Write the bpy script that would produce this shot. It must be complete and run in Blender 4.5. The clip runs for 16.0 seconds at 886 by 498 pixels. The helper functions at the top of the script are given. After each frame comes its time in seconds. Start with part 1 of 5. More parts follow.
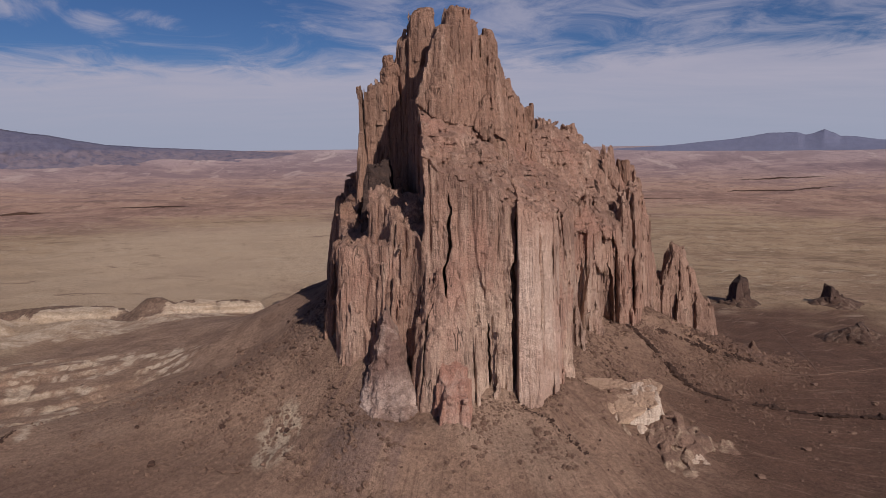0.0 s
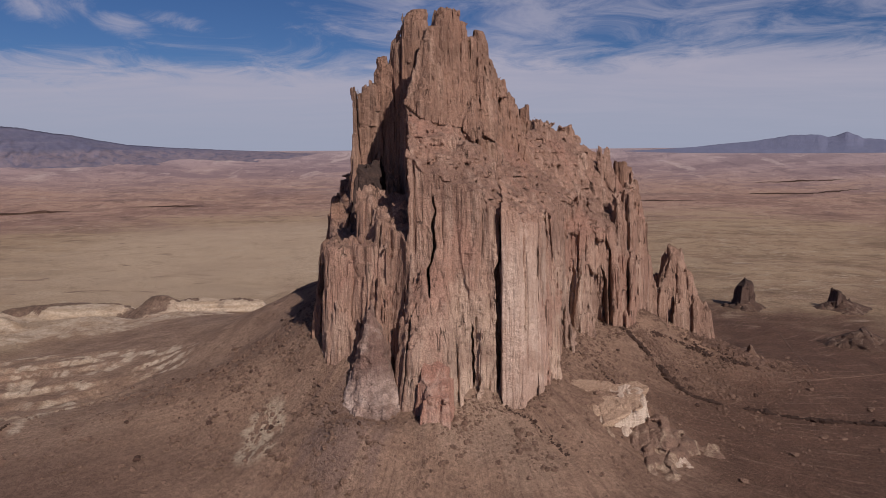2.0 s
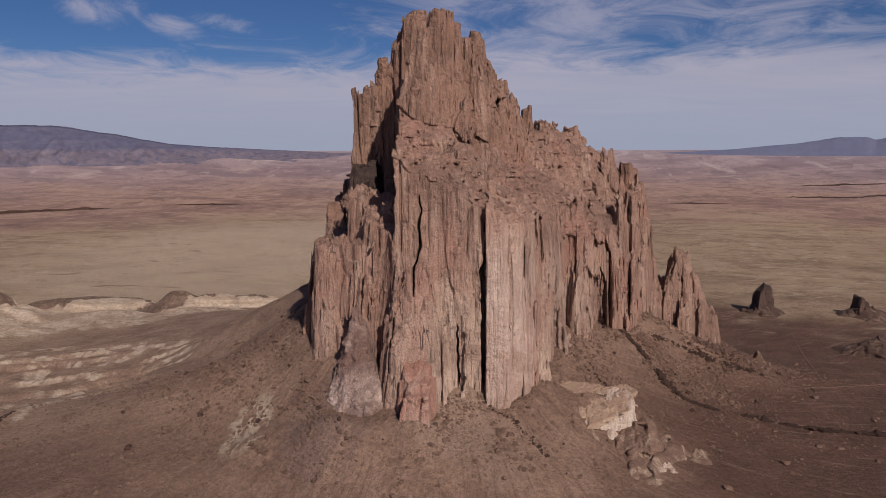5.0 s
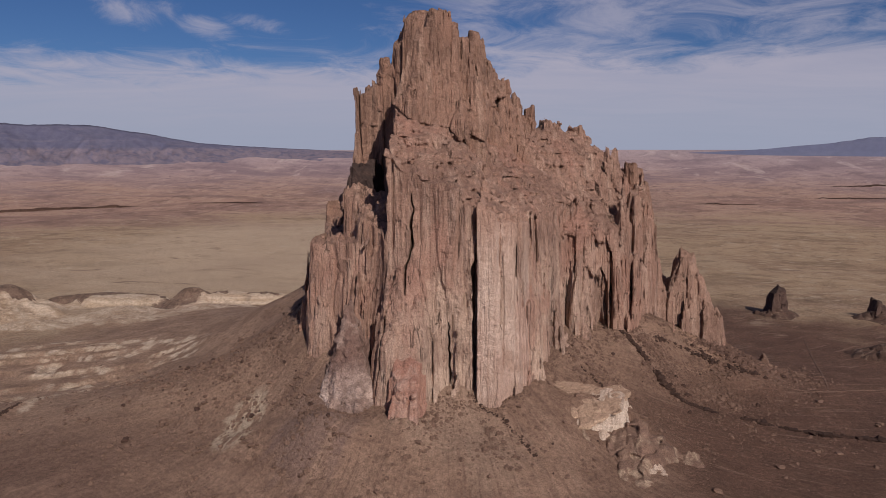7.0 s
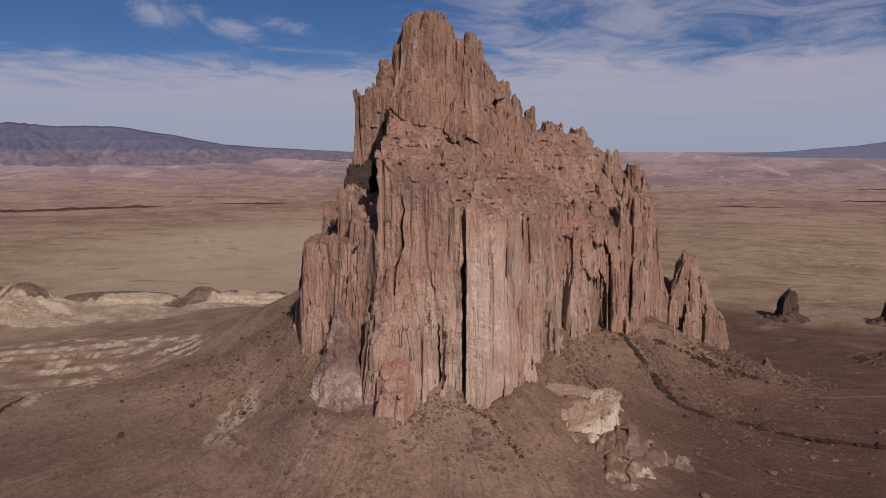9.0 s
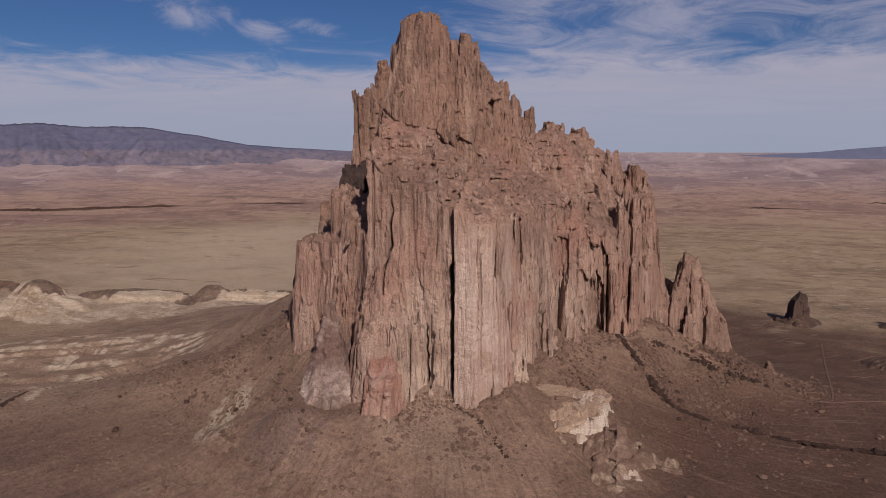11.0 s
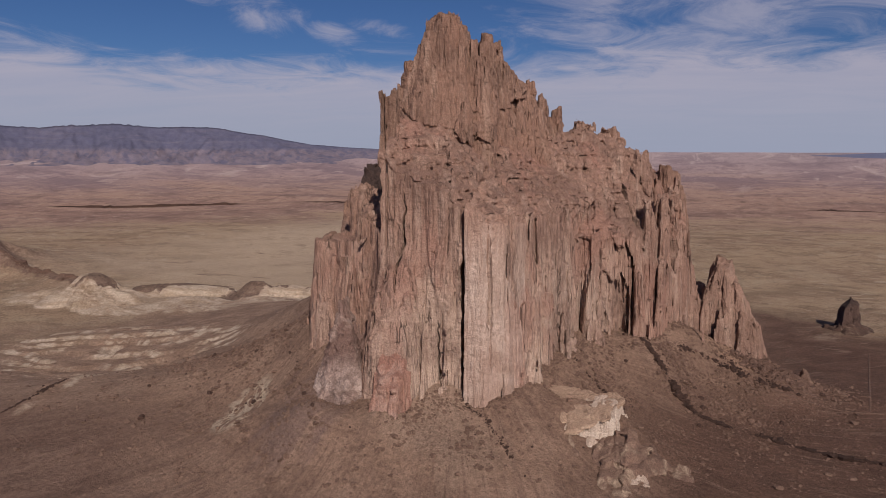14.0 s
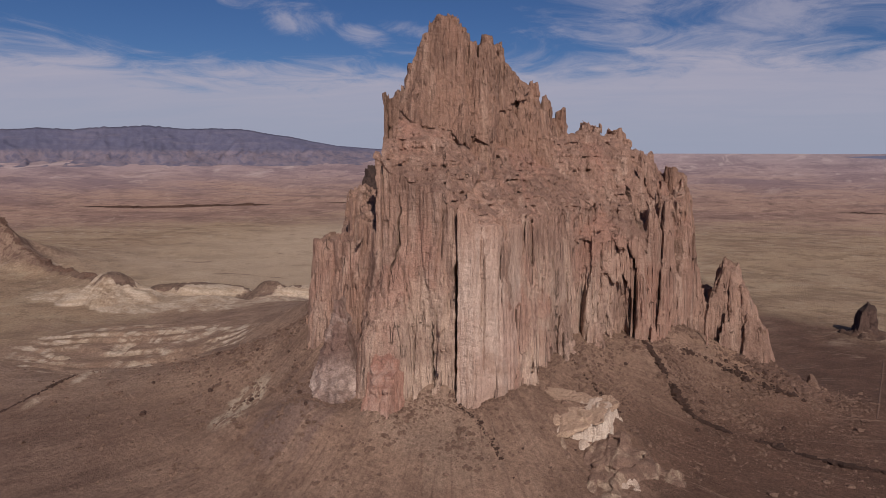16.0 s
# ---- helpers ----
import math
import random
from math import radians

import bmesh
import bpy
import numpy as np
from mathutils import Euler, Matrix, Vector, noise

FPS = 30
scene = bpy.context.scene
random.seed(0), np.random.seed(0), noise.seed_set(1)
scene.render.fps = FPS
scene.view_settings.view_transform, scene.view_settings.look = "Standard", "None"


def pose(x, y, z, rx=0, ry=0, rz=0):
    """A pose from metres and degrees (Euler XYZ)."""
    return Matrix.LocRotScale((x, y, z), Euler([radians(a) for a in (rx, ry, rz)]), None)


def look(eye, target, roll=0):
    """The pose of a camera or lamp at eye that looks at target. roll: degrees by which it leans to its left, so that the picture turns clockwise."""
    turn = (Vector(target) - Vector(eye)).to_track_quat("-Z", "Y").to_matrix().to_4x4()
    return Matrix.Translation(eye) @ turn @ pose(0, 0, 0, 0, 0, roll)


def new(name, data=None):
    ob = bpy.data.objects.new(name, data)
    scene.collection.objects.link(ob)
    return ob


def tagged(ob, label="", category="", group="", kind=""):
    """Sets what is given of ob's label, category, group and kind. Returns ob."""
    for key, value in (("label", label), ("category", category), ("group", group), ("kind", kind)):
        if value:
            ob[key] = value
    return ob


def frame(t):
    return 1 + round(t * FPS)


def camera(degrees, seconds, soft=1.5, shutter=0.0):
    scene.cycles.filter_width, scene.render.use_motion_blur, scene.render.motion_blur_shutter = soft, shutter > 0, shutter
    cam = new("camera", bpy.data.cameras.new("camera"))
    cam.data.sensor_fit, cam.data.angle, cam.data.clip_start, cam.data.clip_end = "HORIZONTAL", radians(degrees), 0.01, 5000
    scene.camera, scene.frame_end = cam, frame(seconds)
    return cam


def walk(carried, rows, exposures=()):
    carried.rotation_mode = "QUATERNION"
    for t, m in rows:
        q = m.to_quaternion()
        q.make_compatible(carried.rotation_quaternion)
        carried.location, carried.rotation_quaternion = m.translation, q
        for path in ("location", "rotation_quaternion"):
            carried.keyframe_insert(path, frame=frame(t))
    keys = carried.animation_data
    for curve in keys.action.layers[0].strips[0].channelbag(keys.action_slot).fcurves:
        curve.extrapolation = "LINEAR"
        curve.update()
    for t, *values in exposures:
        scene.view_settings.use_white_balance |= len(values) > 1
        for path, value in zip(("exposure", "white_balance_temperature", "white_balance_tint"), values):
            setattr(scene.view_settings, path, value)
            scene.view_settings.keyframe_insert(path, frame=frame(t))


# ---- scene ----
cam = camera(62.9, 16.0, 0.6)
METRES, EYE, TILT, LEAN, TURN = 200.0, 220.0, -7.95, 0.7, 0.0
ROWS = [
    (0.0, 0.0, 0.0, 0.0, -0.0, 0.0, -0.0),
    (0.5, 0.0297, -0.0025, -0.0007, 0.38, 0.03, -0.08),
    (1.0, 0.0608, -0.005, -0.0011, 0.81, 0.04, -0.2),
    (1.5, 0.0926, -0.0076, -0.0019, 1.18, 0.06, -0.31),
    (2.0, 0.1241, -0.0103, -0.0024, 1.62, 0.09, -0.45),
    (2.5, 0.156, -0.0126, -0.0026, 2.14, 0.14, -0.58),
    (3.0, 0.1876, -0.0149, -0.0028, 2.69, 0.18, -0.71),
    (3.5, 0.2189, -0.0161, -0.0034, 3.25, 0.19, -0.86),
    (4.0, 0.2505, -0.0172, -0.0038, 3.75, 0.16, -0.99),
    (6.5, 0.4095, -0.0173, -0.0038, 6.55, 0.02, -1.53),
    (7.0, 0.4408, -0.0164, -0.0029, 7.07, 0.0, -1.63),
    (7.5, 0.4718, -0.0153, -0.0027, 7.57, 0.01, -1.73),
    (8.0, 0.5027, -0.014, -0.0023, 8.08, 0.02, -1.83),
    (8.5, 0.5335, -0.0126, -0.0018, 8.58, 0.03, -1.91),
    (9.0, 0.5645, -0.0108, -0.0013, 9.08, 0.06, -1.99),
    (11.5, 0.7214, 0.0051, 0.002, 11.72, 0.0, -2.4),
    (12.0, 0.752, 0.0091, 0.0033, 12.5, -0.02, -2.51),
    (12.5, 0.7825, 0.0138, 0.0044, 13.37, -0.05, -2.65),
    (13.0, 0.8132, 0.0194, 0.0059, 14.25, -0.13, -2.76),
    (13.5, 0.8433, 0.0247, 0.0071, 15.19, -0.19, -2.89),
    (14.0, 0.8731, 0.0305, 0.0076, 16.14, -0.23, -3.02),
    (14.5, 0.9033, 0.0371, 0.0087, 17.05, -0.26, -3.13),
    (15.0, 0.9334, 0.044, 0.0108, 17.74, -0.29, -3.22),
    (15.5, 0.9634, 0.0504, 0.0123, 18.03, -0.27, -3.27),
    (16.0, 0.9928, 0.0577, 0.014, 18.43, -0.26, -3.33),
]
walk(cam, [(t, pose(0, 0, EYE, TILT, LEAN, TURN) @ pose(METRES * x, METRES * y, METRES * z, 90 + pitch, roll, yaw)) for t, x, y, z, yaw, pitch, roll in ROWS], [(0.0, -0.05, 6700, 13), (16.0, -0.10, 6700, 13)])

# ---- sky, sun ----
SUN_AZ, SUN_EL = -60.0, 37.0      # azimuth from +x, anticlockwise; height over the plain
to_sun = Vector((math.cos(radians(SUN_AZ)) * math.cos(radians(SUN_EL)), math.sin(radians(SUN_AZ)) * math.cos(radians(SUN_EL)), math.sin(radians(SUN_EL))))


class Nodes:
    """Short-hand for building a node tree."""

    def __init__(self, tree):
        self.t = tree
        tree.nodes.clear()

    def add(self, kind, sets=(), **ins):
        n = self.t.nodes.new(kind)
        for k, v in sets:
            if k == "operation":
                n.operation = v
            elif k == "blend_type":
                n.blend_type = v
            elif k == "data_type":
                n.data_type = v
            elif k == "noise_dimensions":
                n.noise_dimensions = v
            elif k == "clamp":
                n.use_clamp = v
        for k, v in ins.items():
            k = k.replace("_", " ")
            sock = n.inputs[int(k[1:])] if k[0] == "i" and k[1:].isdigit() else n.inputs[k]
            if isinstance(v, bpy.types.NodeSocket):
                self.t.links.new(v, sock)
            else:
                sock.default_value = v
        return n

    def math(self, op, a, b=0.0, c=0.0, clamp=False):
        return self.add("ShaderNodeMath", (("operation", op), ("clamp", clamp)), i0=a, i1=b, i2=c).outputs[0]

    def vmul(self, v, scale):
        return self.add("ShaderNodeVectorMath", (("operation", "MULTIPLY"),), i0=v, i1=scale).outputs[0]

    def noise(self, v, scale, detail=3.0, rough=0.55, distort=0.0):
        return self.add("ShaderNodeTexNoise", Vector=v, Scale=scale, Detail=detail, Roughness=rough, Distortion=distort).outputs["Fac"]

    def ramp(self, x, lo, hi):
        """0 at lo, 1 at hi, smooth between."""
        n = self.add("ShaderNodeMapRange", Value=x, From_Min=lo, From_Max=hi)
        n.interpolation_type = "SMOOTHSTEP"
        return n.outputs[0]

    def mix(self, fac, a, b):
        n = self.t.nodes.new("ShaderNodeMix")
        n.data_type = "RGBA"
        for sock, v in ((n.inputs[0], fac), (n.inputs[6], a), (n.inputs[7], b)):
            if isinstance(v, bpy.types.NodeSocket):
                self.t.links.new(v, sock)
            elif sock.type == "RGBA":
                sock.default_value = (*v[:3], 1)
            else:
                sock.default_value = v
        return n.outputs[2]

    def scaled(self, col, k):
        """A colour times a value."""
        n = self.t.nodes.new("ShaderNodeVectorMath")
        n.operation = "SCALE"
        self.t.links.new(col, n.inputs[0])
        if isinstance(k, bpy.types.NodeSocket):
            self.t.links.new(k, n.inputs["Scale"])
        else:
            n.inputs["Scale"].default_value = k
        return n.outputs[0]


def build_world():
    world = bpy.data.worlds.new("sky")
    world.use_nodes = True
    scene.world = world
    n = Nodes(world.node_tree)
    sky = n.t.nodes.new("ShaderNodeTexSky")
    sky.sky_type, sky.sun_disc = "NISHITA", False
    sky.sun_elevation, sky.sun_rotation = radians(SUN_EL), radians(90.0 - SUN_AZ)
    sky.altitude, sky.air_density, sky.dust_density, sky.ozone_density = 1700, 1.0, 0.6, 3.0
    co = n.t.nodes.new("ShaderNodeTexCoord").outputs["Generated"]
    sep = n.add("ShaderNodeSeparateXYZ", Vector=co)
    up = n.math("MAXIMUM", sep.outputs[2], 0.0)
    # cirrus seen on a flat sheet high up: the direction divided by its height
    sheet = n.add("ShaderNodeVectorMath", (("operation", "DIVIDE"),), i0=co, i1=n.add("ShaderNodeCombineXYZ", X=n.math("ADD", up, 0.09), Y=n.math("ADD", up, 0.09), Z=1.0).outputs[0]).outputs[0]
    sheet = n.vmul(sheet, (1.0, 0.8, 0.0))
    wisps = n.noise(sheet, 1.9, 7.0, 0.66, 0.9)
    broad = n.noise(sheet, 0.55, 2.0, 0.5, 0.2)
    # bearing to the right of +y: thin cloud fills the eastern sky, the west is clearer
    bearing = n.math("ARCTAN2", sep.outputs[0], sep.outputs[1])
    east = n.ramp(bearing, -0.34, 0.06)
    amount = n.math("ADD", n.math("ADD", n.math("MULTIPLY", wisps, 0.85), n.math("MULTIPLY", broad, 0.40)), n.math("MULTIPLY", n.math("SUBTRACT", east, 0.62), 0.22))
    cover = n.ramp(amount, 0.52, 0.86)
    # lone wisps in the clear west: bearing, height, half-widths
    for wa, wh, sa, sh in ((-0.522, 0.172, 0.055, 0.022), (-0.432, 0.152, 0.040, 0.014), (-0.365, 0.160, 0.045, 0.012), (-0.60, 0.200, 0.05, 0.02)):
        dx = n.math("DIVIDE", n.math("SUBTRACT", bearing, wa), sa)
        dz = n.math("DIVIDE", n.math("ADD", n.math("SUBTRACT", sep.outputs[2], wh), n.math("MULTIPLY", dx, 0.006)), sh)
        body = n.math("SUBTRACT", 1.0, n.math("ADD", n.math("MULTIPLY", dx, dx), n.math("MULTIPLY", dz, dz)))
        rag = n.noise(n.vmul(co, (1.0, 1.0, 2.2)), 13.0, 6.0, 0.68, 0.8)
        lone = n.ramp(n.math("ADD", n.math("MULTIPLY", body, 0.55), n.math("MULTIPLY", n.math("SUBTRACT", rag, 0.5), 3.0)), -0.15, 1.25)
        cover = n.math("MAXIMUM", cover, n.math("MULTIPLY", lone, n.ramp(body, -1.8, 0.6)))
    # a veil lies over the lower sky with a soft, uneven upper edge
    edge = n.math("ADD", sep.outputs[2], n.math("MULTIPLY", n.math("SUBTRACT", broad, 0.5), -0.10))
    edge = n.math("ADD", edge, n.math("MULTIPLY", n.math("SUBTRACT", wisps, 0.5), -0.11))
    edge = n.math("SUBTRACT", edge, n.math("MULTIPLY", east, 0.022))
    veil = n.ramp(edge, VEIL_HI, VEIL_LO)
    thick = n.math("ADD", 0.62, n.math("MULTIPLY", n.noise(n.vmul(sheet, (0.6, 1.6, 0.0)), 1.3, 5.0, 0.62, 0.6), 0.50))
    cloud = n.math("MAXIMUM", n.math("MULTIPLY", cover, 0.64), n.math("MULTIPLY", veil, thick), clamp=True)
    col = n.mix(cloud, n.vmul(sky.outputs[0], SKY_TINT), CLOUD)
    # bluish clear strip low over the plain
    low = n.ramp(sep.outputs[2], 0.115, 0.0)
    col = n.mix(n.math("MULTIPLY", low, 0.9), col, LOWSKY)
    bg = n.add("ShaderNodeBackground", Color=col, Strength=1.0)
    out = n.t.nodes.new("ShaderNodeOutputWorld")
    n.t.links.new(bg.outputs[0], out.inputs[0])


SKY_TINT, VEIL_HI, VEIL_LO = (0.021, 0.031, 0.047), 0.136, 0.080
CLOUD, LOWSKY = (0.41, 0.405, 0.505), (0.315, 0.36, 0.48)
build_world()
sun = new("sun", bpy.data.lights.new("sun", "SUN"))
sun.data.energy, sun.data.angle, sun.data.color = 4.3, radians(0.53), (1.0, 0.94, 0.86)
sun.matrix_world = look((0, 0, 600), Vector((0, 0, 600)) - to_sun)
tagged(sun, "the sun", "sun", kind="structure")


# ---- materials ----
def earth(name, base, dark, light, streak=(0.10, 0.10, 0.008), grain=1.2, bump=1.0, patch=None, patch_amount=0.0, patch_size=0.02, band=0.0, joints=0.0, zone=None, mottle=0.55):
    """Weathered rock: base colour with broad patches, streaks along the given stretch, joints, fine grain and relief.
    zone: another base, the two heights and, if given, the two pairs of eastings between which it gives way to the first."""
    m = bpy.data.materials.new(name)
    m.use_nodes = True
    n = Nodes(m.node_tree)
    co = n.t.nodes.new("ShaderNodeTexCoord").outputs["Object"]
    broad = n.noise(co, 0.022, 3.0, 0.6, 0.4)
    st = n.noise(n.vmul(co, streak), 1.0, 5.0, 0.62, 0.3)
    st2 = n.noise(n.vmul(co, tuple(3.5 * s for s in streak)), 1.0, 4.0, 0.6, 0.2)
    st3 = n.noise(n.vmul(co, tuple(9.0 * s for s in streak)), 1.0, 3.0, 0.6, 0.2)
    # streaks belong to upright faces; ledges and slopes are lumpy instead
    nz = n.add("ShaderNodeSeparateXYZ", Vector=n.t.nodes.new("ShaderNodeNewGeometry").outputs["True Normal"]).outputs[2]
    lies = n.ramp(nz, 0.30, 0.60)
    lumps = n.noise(co, 0.30, 5.0, 0.68, 0.6)
    st2 = n.math("ADD", n.math("MULTIPLY", st2, n.math("SUBTRACT", 1.0, lies)), n.math("MULTIPLY", lumps, lies))
    fine = n.noise(co, grain, 4.0, 0.65)
    if zone:
        z = n.add("ShaderNodeSeparateXYZ", Vector=co).outputs[2]
        z = n.math("ADD", z, n.math("MULTIPLY", n.math("SUBTRACT", st, 0.5), 1.4 * (zone[2] - zone[1])))
        gone = n.ramp(z, zone[1], zone[2])
        if len(zone) > 3:
            x = n.add("ShaderNodeSeparateXYZ", Vector=co).outputs[0]
            x = n.math("ADD", x, n.math("MULTIPLY", n.math("SUBTRACT", st, 0.5), 60.0))
            gone = n.math("MAXIMUM", gone, n.math("MAXIMUM", n.ramp(x, zone[4], zone[3]), n.ramp(x, zone[5], zone[6])))
        base = n.mix(gone, zone[0], base)
    col = n.mix(n.math("MULTIPLY", n.ramp(broad, 0.40, 0.68), 0.75), base, dark)
    col = n.mix(n.math("MULTIPLY", n.ramp(st, 0.48, 0.70), 0.6), col, light)
    col = n.mix(n.math("MULTIPLY", n.ramp(st2, 0.48, 0.68), 0.5), col, dark)
    col = n.mix(n.math("MULTIPLY", n.ramp(st3, 0.50, 0.36), n.math("SUBTRACT", 0.26, n.math("MULTIPLY", lies, 0.2))), col, light)
    col = n.mix(n.math("MULTIPLY", lies, 0.5), col, dark)
    if patch:
        pn = n.noise(n.vmul(co, (patch_size, patch_size, 0.65 * patch_size)), 1.0, 4.0, 0.6, 0.6)
        col = n.mix(n.math("MULTIPLY", n.ramp(pn, 0.50, 0.66), patch_amount), col, patch)
    if band:
        bn = n.noise(n.vmul(co, (0.01, 0.01, 0.35)), 1.0, 3.0, 0.6, 0.5)
        col = n.mix(n.math("MULTIPLY", n.ramp(bn, 0.45, 0.65), band), col, dark)
    h = n.math("ADD", n.math("MULTIPLY", fine, 0.55), n.math("MULTIPLY", st2, 1.5))
    h = n.math("ADD", h, n.math("MULTIPLY", st3, 0.7))
    h = n.math("ADD", h, n.math("MULTIPLY", n.noise(co, grain * 0.35, 4.0, 0.65), 1.1))
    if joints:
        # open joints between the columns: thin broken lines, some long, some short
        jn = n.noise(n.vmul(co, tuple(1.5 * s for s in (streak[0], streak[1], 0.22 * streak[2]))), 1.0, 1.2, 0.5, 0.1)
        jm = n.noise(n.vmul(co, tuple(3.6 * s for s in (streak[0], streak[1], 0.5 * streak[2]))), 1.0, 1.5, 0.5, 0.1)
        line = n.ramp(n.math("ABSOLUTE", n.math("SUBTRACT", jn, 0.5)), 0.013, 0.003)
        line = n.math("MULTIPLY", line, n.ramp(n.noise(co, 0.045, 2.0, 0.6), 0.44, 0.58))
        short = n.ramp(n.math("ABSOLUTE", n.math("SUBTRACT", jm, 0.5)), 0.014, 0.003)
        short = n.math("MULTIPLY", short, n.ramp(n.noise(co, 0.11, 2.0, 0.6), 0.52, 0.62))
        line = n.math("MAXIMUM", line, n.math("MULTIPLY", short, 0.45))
        # near-black colour stands in for the shade inside the open joints
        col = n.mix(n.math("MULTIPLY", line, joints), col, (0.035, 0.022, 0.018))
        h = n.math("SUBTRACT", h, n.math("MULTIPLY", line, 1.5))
    pock = n.math("MULTIPLY", n.ramp(n.noise(n.vmul(co, (1.0, 1.0, 0.55)), 0.62 * grain / 1.2, 3.0, 0.62, 0.4), 0.58, 0.68), 0.45)
    col = n.mix(n.math("MULTIPLY", pock, min(1.0, 2.0 * mottle)), col, dark)
    col = n.scaled(col, n.math("ADD", 1.0 - 0.5 * mottle, n.math("MULTIPLY", n.ramp(fine, 0.30, 0.70), mottle)))
    bp = n.add("ShaderNodeBump", Strength=1.0, Distance=bump, Height=h)
    b = n.add("ShaderNodeBsdfPrincipled", Base_Color=col, Roughness=0.92, Normal=bp.outputs[0])
    b.inputs["Specular IOR Level"].default_value = 0.2
    out = n.t.nodes.new("ShaderNodeOutputMaterial")
    n.t.links.new(b.outputs[0], out.inputs[0])
    return m


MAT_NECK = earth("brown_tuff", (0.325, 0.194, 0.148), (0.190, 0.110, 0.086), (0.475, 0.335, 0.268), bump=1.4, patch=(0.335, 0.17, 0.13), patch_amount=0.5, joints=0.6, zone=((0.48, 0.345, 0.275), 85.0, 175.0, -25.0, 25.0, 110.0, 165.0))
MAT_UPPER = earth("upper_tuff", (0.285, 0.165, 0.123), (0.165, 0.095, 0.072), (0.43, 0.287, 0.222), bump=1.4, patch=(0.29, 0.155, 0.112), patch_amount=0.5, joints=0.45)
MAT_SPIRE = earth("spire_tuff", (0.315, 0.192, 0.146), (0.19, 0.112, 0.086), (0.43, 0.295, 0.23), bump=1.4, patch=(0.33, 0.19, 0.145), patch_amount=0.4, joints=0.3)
MAT_PALE = earth("pale_column_rock", (0.32, 0.182, 0.135), (0.27, 0.165, 0.125), (0.45, 0.325, 0.265), patch=(0.37, 0.22, 0.175), patch_amount=0.5, zone=((0.50, 0.37, 0.31), 125.0, 190.0))
MAT_DARK = earth("dark_breccia", (0.075, 0.047, 0.041), (0.042, 0.028, 0.026), (0.15, 0.095, 0.08), streak=(0.06, 0.06, 0.04), bump=1.5)
MAT_CONE = earth("mottled_breccia", (0.215, 0.130, 0.108), (0.125, 0.075, 0.063), (0.36, 0.24, 0.20), streak=(0.05, 0.05, 0.03), bump=1.5, patch=(0.42, 0.31, 0.265), patch_amount=0.55, patch_size=0.055, zone=((0.54, 0.41, 0.36), 54.0, 76.0))
MAT_RED = earth("red_rock", (0.35, 0.19, 0.145), (0.23, 0.11, 0.085), (0.46, 0.30, 0.24), streak=(0.2, 0.2, 0.04), patch=(0.42, 0.30, 0.25), patch_amount=0.5, patch_size=0.06)
MAT_CREAM = earth("cream_mudstone", (0.43, 0.30, 0.215), (0.27, 0.175, 0.128), (0.54, 0.41, 0.305), streak=(0.05, 0.05, 0.05), band=0.4, patch=(0.27, 0.17, 0.125), patch_amount=0.9, patch_size=0.13)
MAT_WHITE = earth("chalky_mudstone", (0.54, 0.43, 0.355), (0.36, 0.26, 0.205), (0.62, 0.52, 0.445), streak=(0.12, 0.12, 0.03), band=0.3)
MAT_GULLY = earth("gullied_shale", (0.215, 0.132, 0.100), (0.13, 0.078, 0.06), (0.33, 0.225, 0.168), streak=(0.09, 0.09, 0.02), patch=(0.38, 0.28, 0.205), patch_amount=0.8, patch_size=0.07)
MAT_TRACK = earth("packed_dust", (0.14, 0.083, 0.062), (0.11, 0.064, 0.049), (0.175, 0.108, 0.082), streak=(0.05, 0.05, 0.05), bump=0.2)
MAT_BUTTE = earth("black_basalt", (0.095, 0.058, 0.048), (0.055, 0.036, 0.031), (0.16, 0.10, 0.08), streak=(0.05, 0.05, 0.02), bump=1.5)
MAT_DYKE = earth("dark_dyke_rock", (0.070, 0.038, 0.029), (0.042, 0.024, 0.019), (0.12, 0.068, 0.05), streak=(0.2, 0.2, 0.2))
MAT_STONE = earth("brown_boulder", (0.20, 0.122, 0.091), (0.13, 0.077, 0.058), (0.30, 0.195, 0.148), streak=(0.2, 0.2, 0.2))
MAT_RUBBLE = earth("dark_rubble", (0.175, 0.102, 0.077), (0.105, 0.061, 0.047), (0.27, 0.17, 0.128), streak=(0.2, 0.2, 0.2))
# the blue of both far mountains is distance haze put into their colour
MAT_RANGE = earth("hazed_wooded_range", (0.135, 0.13, 0.19), (0.09, 0.09, 0.15), (0.25, 0.205, 0.24), streak=(0.004, 0.004, 0.03), grain=0.03, bump=4.0, mottle=0.2, zone=((0.31, 0.232, 0.238), 212.0, 240.0))
MAT_PEAK = earth("hazed_blue_peak", (0.15, 0.16, 0.245), (0.135, 0.145, 0.23), (0.185, 0.185, 0.26), streak=(0.008, 0.008, 0.03), grain=0.03, bump=3.0, mottle=0.08)


# ---- number fields ----
LATTICE = np.random.default_rng(7).random((32, 32, 32)).astype(np.float32)
LATTICE = np.ascontiguousarray(np.pad(LATTICE, ((0, 1),) * 3, mode="wrap")).ravel()


